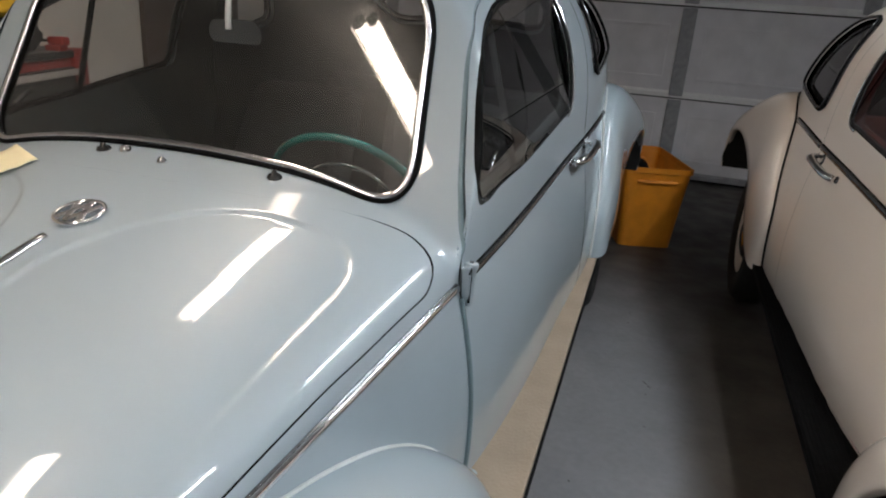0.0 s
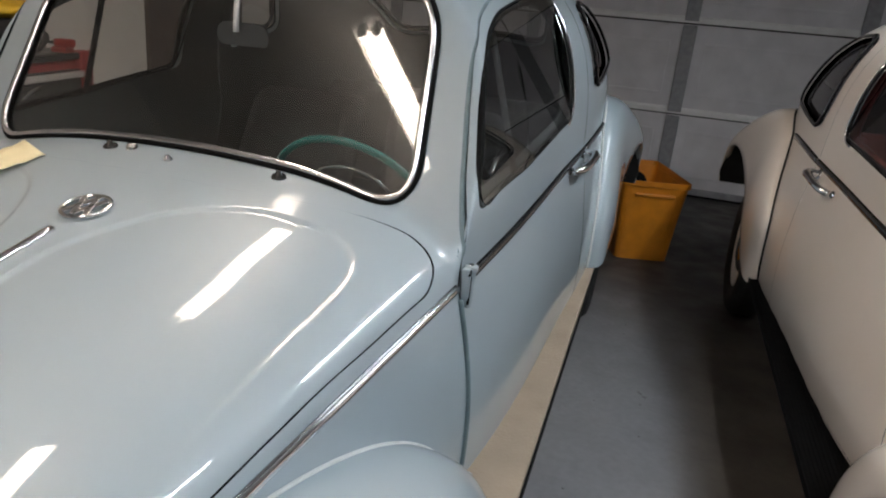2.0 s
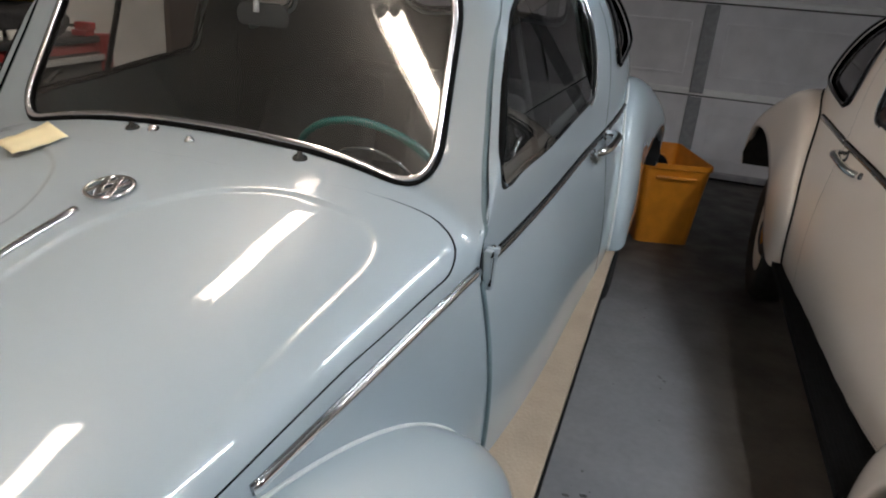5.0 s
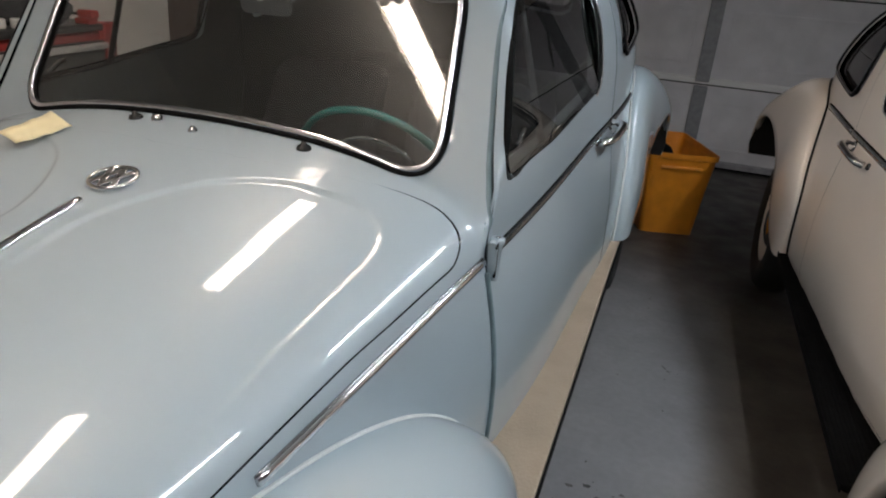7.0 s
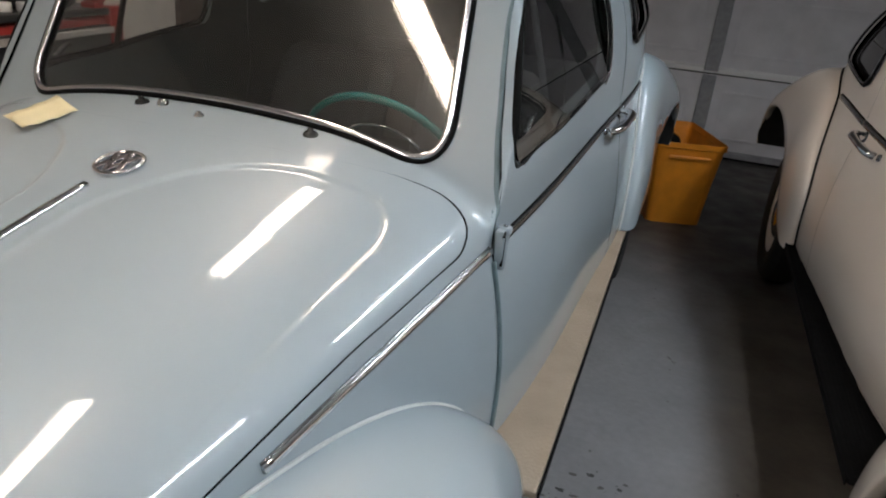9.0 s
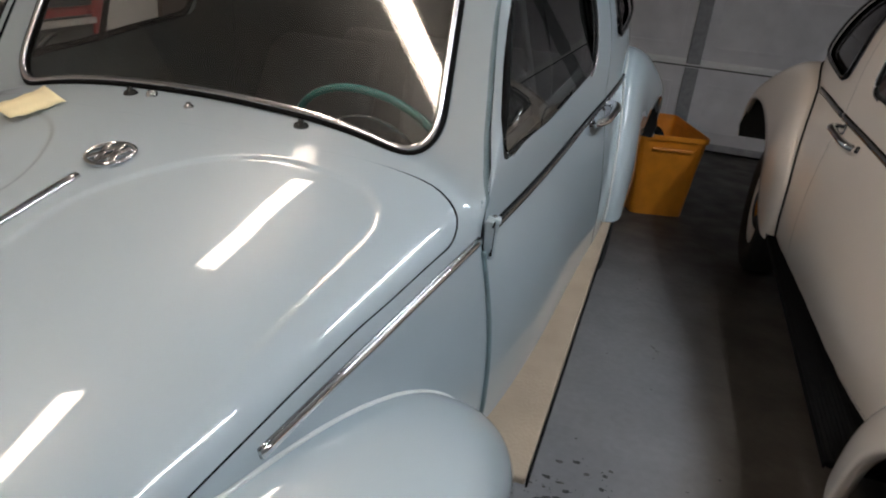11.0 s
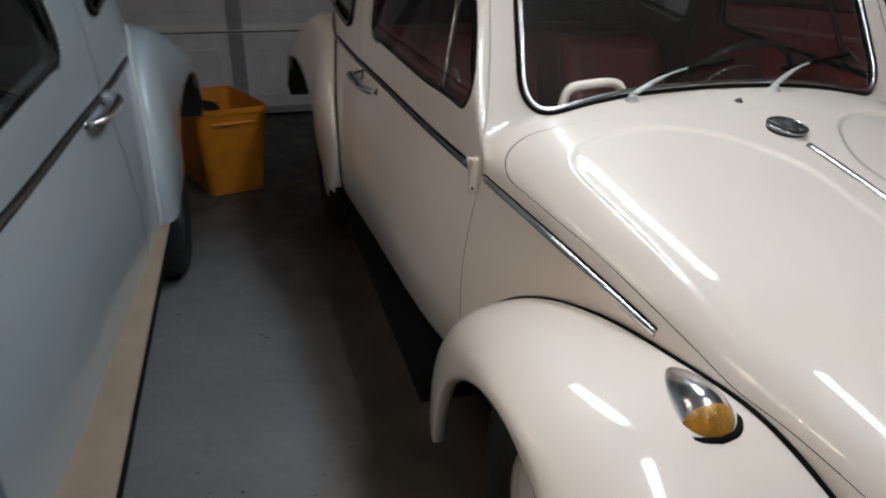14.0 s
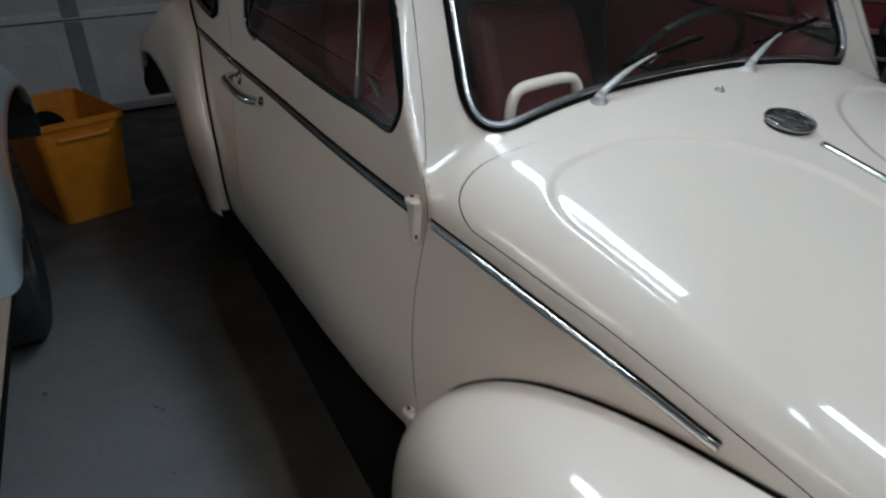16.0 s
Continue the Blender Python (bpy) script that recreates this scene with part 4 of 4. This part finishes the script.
shop_lamp(-.06, -1.13, .09, 2.14, M_TUBE, 14, .0)
shop_lamp(-.26, .77, 1.99, 2.14, M_TUBE, 0, .0)
shop_lamp(1.83, -1.10, .12, 2.40, M_TUBE_NEW, -5, .015)
shop_lamp(1.95, .85, 2.07, 2.40, M_TUBE_NEW, 0, .015)

# ---- storage bin behind the cars ----
bn = tagged(new("storage_bin"), "orange plastic storage bin without lid, holding black parts", "bin")
bn.matrix_world = pose(.84, 3.87, 0, 0, 0, 17)


def bin_shell(w0, d0, w1, d1, h, t):
    """An open tapered box with rounded corners."""
    def ring(w, d, z, r):
        return [(a, b, z) for a, b in rounded([(-w, -d, r), (w, -d, r), (w, d, r), (-w, d, r)], .02)]
    rings = [ring(w0 - t, d0 - t, t, .05), ring(w1 - t, d1 - t, h, .05), ring(w1, d1, h, .05), ring(w1, d1, h - .03, .05), ring(w1 - .012, d1 - .012, h - .034, .05), ring(w0, d0, 0, .05)]
    m = min(len(r) for r in rings)
    rings = [[r[int(i * len(r) / m)] for i in range(m)] for r in rings]
    verts = [v for r in rings for v in r]
    faces = [tuple(range(m)), tuple(range(5 * m, 6 * m))[::-1]]
    for k in range(5):
        faces += [(k * m + i, k * m + (i + 1) % m, (k + 1) * m + (i + 1) % m, (k + 1) * m + i) for i in range(m)]
    return verts, faces


obj("bin_body", *bin_shell(.158, .31, .205, .365, .49, .006), M_BIN, bn, smooth=False)
for s in (-1, 1):
    g = part("grip", nbox(-.115, .115, *sorted((s * -.010, s * .016)), -.006, .010, .004), M_BIN, bn)
    g.matrix_local = pose(0, s * .349, .405, s * 6, 0, 0)
prt = tagged(lathe("rubber_wheel", [(.03, -.028), (.07, -.030), (.084, -.022), (.088, 0), (.084, .022), (.07, .030), (.03, .028), (.03, -.028)], M_RUBBER, None, 36, axis="y"), "small black rubber wheel standing in the storage bin", "wheel")
prt.matrix_world = pose(.80, 3.68, .425, 6, 0, 20)
pad = tagged(part("foam_pad", nbox(-.12, .12, -.26, .26, .006, .338, .02), M_DARK), "dark foam pad packed inside the storage bin", "pad")
pad.matrix_world = pose(.84, 3.87, 0, 0, 0, 17)

# ---- floor dirt ----
rng = random.Random(5)
SPOTS = [(.827, 1.112, .011, 2.0, 0), (.91, 1.087, .011, 1.5, 5), (.908, 1.03, .011, 1.5, 0), (.76, 1.017, .012, 2.2, -12), (.818, .982, .011, 2.0, 10),
         (.843, .944, .020, 1.9, 12), (.868, .950, .008, 3.0, 5), (.846, .924, .015, 1.4, 0), (.752, .924, .007, 3.5, 26), (.772, .937, .008, 3.5, 22), (.797, .947, .009, 2.5, 12), (.702, 2.138, .013, 1.3, 0)]
FAINT = [(.924, 1.115, .009, 1.6, 0), (.781, 1.095, .009, 2.4, 0), (.862, 1.074, .009, 2.0, 15), (.797, 1.009, .008, 3.0, 5), (.885, .931, .010, 1.6, 10), (.907, .955, .006, 2.0, 20), (.722, .976, .007, 2.0, 0), (.76, .975, .006, 2.0, 0), (1.0, 1.90, .006, 5.0, 125), (1.015, 1.877, .006, 3.0, 120)]


def blots(places, crumbs, height):
    """Flat uneven blots at places, each ringed by a few crumbs of the same stuff."""
    verts, faces = [], []
    every = list(places)
    for cx, cy, r, st, an in places:
        every += [(rng.gauss(cx, r * 2.2), rng.gauss(cy, r * 1.6), rng.uniform(.0012, .0035), rng.uniform(1, 2), rng.uniform(0, 180)) for _ in range(crumbs)]
    for cx, cy, r, st, an in every:
        b, n = len(verts), 14
        for i in range(n):
            a = 2 * math.pi * i / n
            q = .5 * r * rng.uniform(.7, 1.25)
            u, w = q * st * math.cos(a), q * math.sin(a) * 1.3
            ca, sa = math.cos(radians(an)), math.sin(radians(an))
            verts.append((cx + u * ca - w * sa, cy + u * sa + w * ca, height))
        faces.append(tuple(range(b, b + n)))
    return verts, faces


tagged(obj("faint_oil_spots", *blots(FAINT, 3, .0010), M_GREASE, smooth=False), "faint grey grease spots on the painted floor", "grease spots", kind="stuff")
verts, faces = blots(SPOTS, 4, .0013)
tagged(obj("oil_spots", verts, faces, M_OIL, smooth=False), "black dried oil spots spattered on the floor", "oil spots", kind="stuff")
verts, faces = [], []
for k in range(30):
    cx, cy = rng.uniform(.8, 1.35), rng.uniform(.2, 3.2)
    r = rng.uniform(.0015, .005)
    b = len(verts)
    for i in range(8):
        a = 2 * math.pi * i / 8
        verts.append((cx + r * rng.uniform(.7, 1.5) * math.cos(a), cy + r * rng.uniform(.7, 1.5) * math.sin(a), .001))
    faces.append(tuple(range(b, b + 8)))
tagged(obj("floor_grit", verts, faces, M_GREASE, smooth=False), "small dark grit and crumbs scattered on the floor", "grit", kind="stuff")

# ---- note on the blue hood ----
nv = []
nf = []
p, n = on_body(-.268, .464)
nm = stuck(p + n * .002, n, 72)
for i in range(9):
    for j in range(5):
        u, w = (i / 8 - .5) * .104, (j / 4 - .5) * .070
        nv.append(nm @ Vector((u, w, .0025 + .016 * (w + .035) / .070 * (.85 + u * 4) + .002 * (u / .05) ** 2 + .0012 * math.sin(i * 2.1 + j))))
nf = [(i * 5 + j, i * 5 + j + 1, (i + 1) * 5 + j + 1, (i + 1) * 5 + j) for i in range(8) for j in range(4)]
note = tagged(obj("paper_note", nv, nf, M_PAPER), "curled yellow paper note lying on the blue hood", "note")
so = note.modifiers.new("thickness", "SOLIDIFY")
so.thickness = .0012

# ---- red tool chest beyond the blue car ----
tc = tagged(new("tool_chest"), "red steel tool chest with black drawers and aluminium pulls", "tool chest")
tc.matrix_world = pose(-1.435, 1.405, 0, 0, 0, 15)
part("frame", nbox(-.5, 0, -.65, .62, .10, .955, .01), M_RED, tc)
part("corner_post", nbox(-.03, .026, .535, .628, .10, .990, .008), M_RED, tc)
part("corner_post", nbox(-.02, .022, -.655, -.585, .10, .955, .008), M_RED, tc)
part("top_mat", nbox(-.5, .02, -.66, .63, .955, .985, .01), M_DRAWER, tc)
for z in (.205, .325, .445, .565, .685, .805):
    dr = part("drawer", nbox(.001, .018, -.58, .55, z, z + .112, .004), M_DRAWER, tc)
    part("drawer_pull", nbox(.018, .036, -.57, .54, z + .078, z + .104, .005), M_ALU, dr)
for y in (-.55, .52):
    for x in (-.42, -.08):
        cs = lathe("castor", [(.0, -.02), (.05, -.02), (.055, -.01), (.055, .01), (.05, .02), (.0, .02)], M_RUBBER, tc, 20)
        cs.matrix_local = pose(x, y, .055)
vb = tagged(new("bench_vice"), "red bench vice standing on the tool chest", "vice")
vb.matrix_world = pose(-1.56, 1.845, .985, 0, 0, 100) @ Matrix.Scale(.48, 4)
part("vice_base", nbox(-.06, .06, -.07, .07, 0, .05, .01), M_RED, vb)
part("jaw", nbox(-.05, .05, -.10, .05, .05, .12, .015), M_RED, vb)
obj("screw", *tube([(0, .04, .08), (0, .16, .08)], .014, 10), M_CHROME_DARK, vb)


def lump(name, label, cat, material, x, y, z, sx, sy, sz, seed):
    """A soft crumpled thing lying on something."""
    bm = bmesh.new()
    bmesh.ops.create_icosphere(bm, subdivisions=4, radius=1)
    for v in bm.verts:
        d = 1 + .16 * noise.noise(v.co * 1.7 + Vector((seed, 0, 0))) + .06 * noise.noise(v.co * 5 + Vector((0, seed, 0)))
        v.co = Vector((v.co.x * sx * d, v.co.y * sy * d, max(v.co.z * sz * d, -sz * .62) + sz * .62))
    o = part(name, bm, material, smooth=True)
    o.location = (x, y, z)
    return tagged(o, label, cat)


lump("tool_bag", "black nylon tool bag slumped on the tool chest", "bag", M_BAGBLACK, -1.64, 1.60, .985, .15, .21, .095, 3)
lump("yellow_jacket", "yellow work jacket folded over the black bag", "jacket", M_YELLOW, -1.64, 1.62, 1.118, .14, .22, .05, 8)

for x, y in ((-1.47, 1.47), (-1.50, 1.37)):
    roll = lathe("tape_roll", [(.022, 0), (.040, 0), (.042, .003), (.042, .030), (.040, .033), (.022, .033), (.022, 0)], M_HOUSING, None, 28, axis="z")
    tagged(roll, "white tape roll lying on the tool chest", "tape roll", "tape rolls").location = (x, y, .985)
dd = tagged(new("door_1"), "closed dark brown flush door in the garage wall", "door", kind="structure")
dd.location = (X0, 3.46, 0)
leaf = part("door_leaf", nbox(.004, .030, -.41, .41, .01, 2.03, .004), M_BROWN, dd)
for y0, y1, z0, z1 in ((-.47, -.413, 0, 2.09), (.413, .47, 0, 2.09), (-.413, .413, 2.033, 2.09)):
    part("door_frame", nbox(.002, .040, y0, y1, z0, z1, .004), M_BROWN, dd)

# ---- maroon van on the far side ----
mv = tagged(new("van"), "dark maroon van with bright side strips parked beside the cream car", "van")
mv.location = (3.72, 0, 0)
part("body_side", nbox(0, 1.6, -1.4, 3.2, .80, 1.02, .02), M_MAROON, mv)
part("lower_side", nbox(.012, 1.58, 1.57, 3.18, .34, .798, .02), M_BLACK, mv)
part("front_wing", nbox(.006, 1.58, -1.38, 1.55, .34, .798, .05), M_MAROON, mv)
part("upper_body", nbox(.05, 1.55, -.9, 3.1, 1.022, 1.75, .10), M_MAROON, mv)
part("sill", nbox(.02, 1.58, -1.0, 2.9, .20, .338, .02), M_RUBBER, mv)
for z, h in ((.70, .012), (.792, .018), (.905, .018)):
    part("side_strip", nbox(-.010, .016, -1.3, 3.1, z, z + h, .004), M_STRIP, mv)
for y0, y1 in ((-.6, .5), (.62, 1.7), (1.82, 2.9)):
    pn = part("pressed_field", nbox(-.006, .004, y0, y1, .825, .890, .004), M_MAROON, mv)
    wn = part("side_window", nbox(.036, .06, y0, y1, 1.10, 1.55, .02), M_BLACK, mv)
for y in (-.75, 2.3):
    w = new("wheel")
    w.parent = mv
    w.matrix_local = pose(.06, y, .33)
    lathe("tyre", [(.19, .10), (.30, .10), (.33, .06), (.33, -.06), (.30, -.09), (.2, -.09), (.19, -.06)], M_TYRE, w)
    lathe("rim", [(.2, -.08), (.17, -.05), (.06, -.07), (.0, -.07)], M_CHROME_DARK, w)
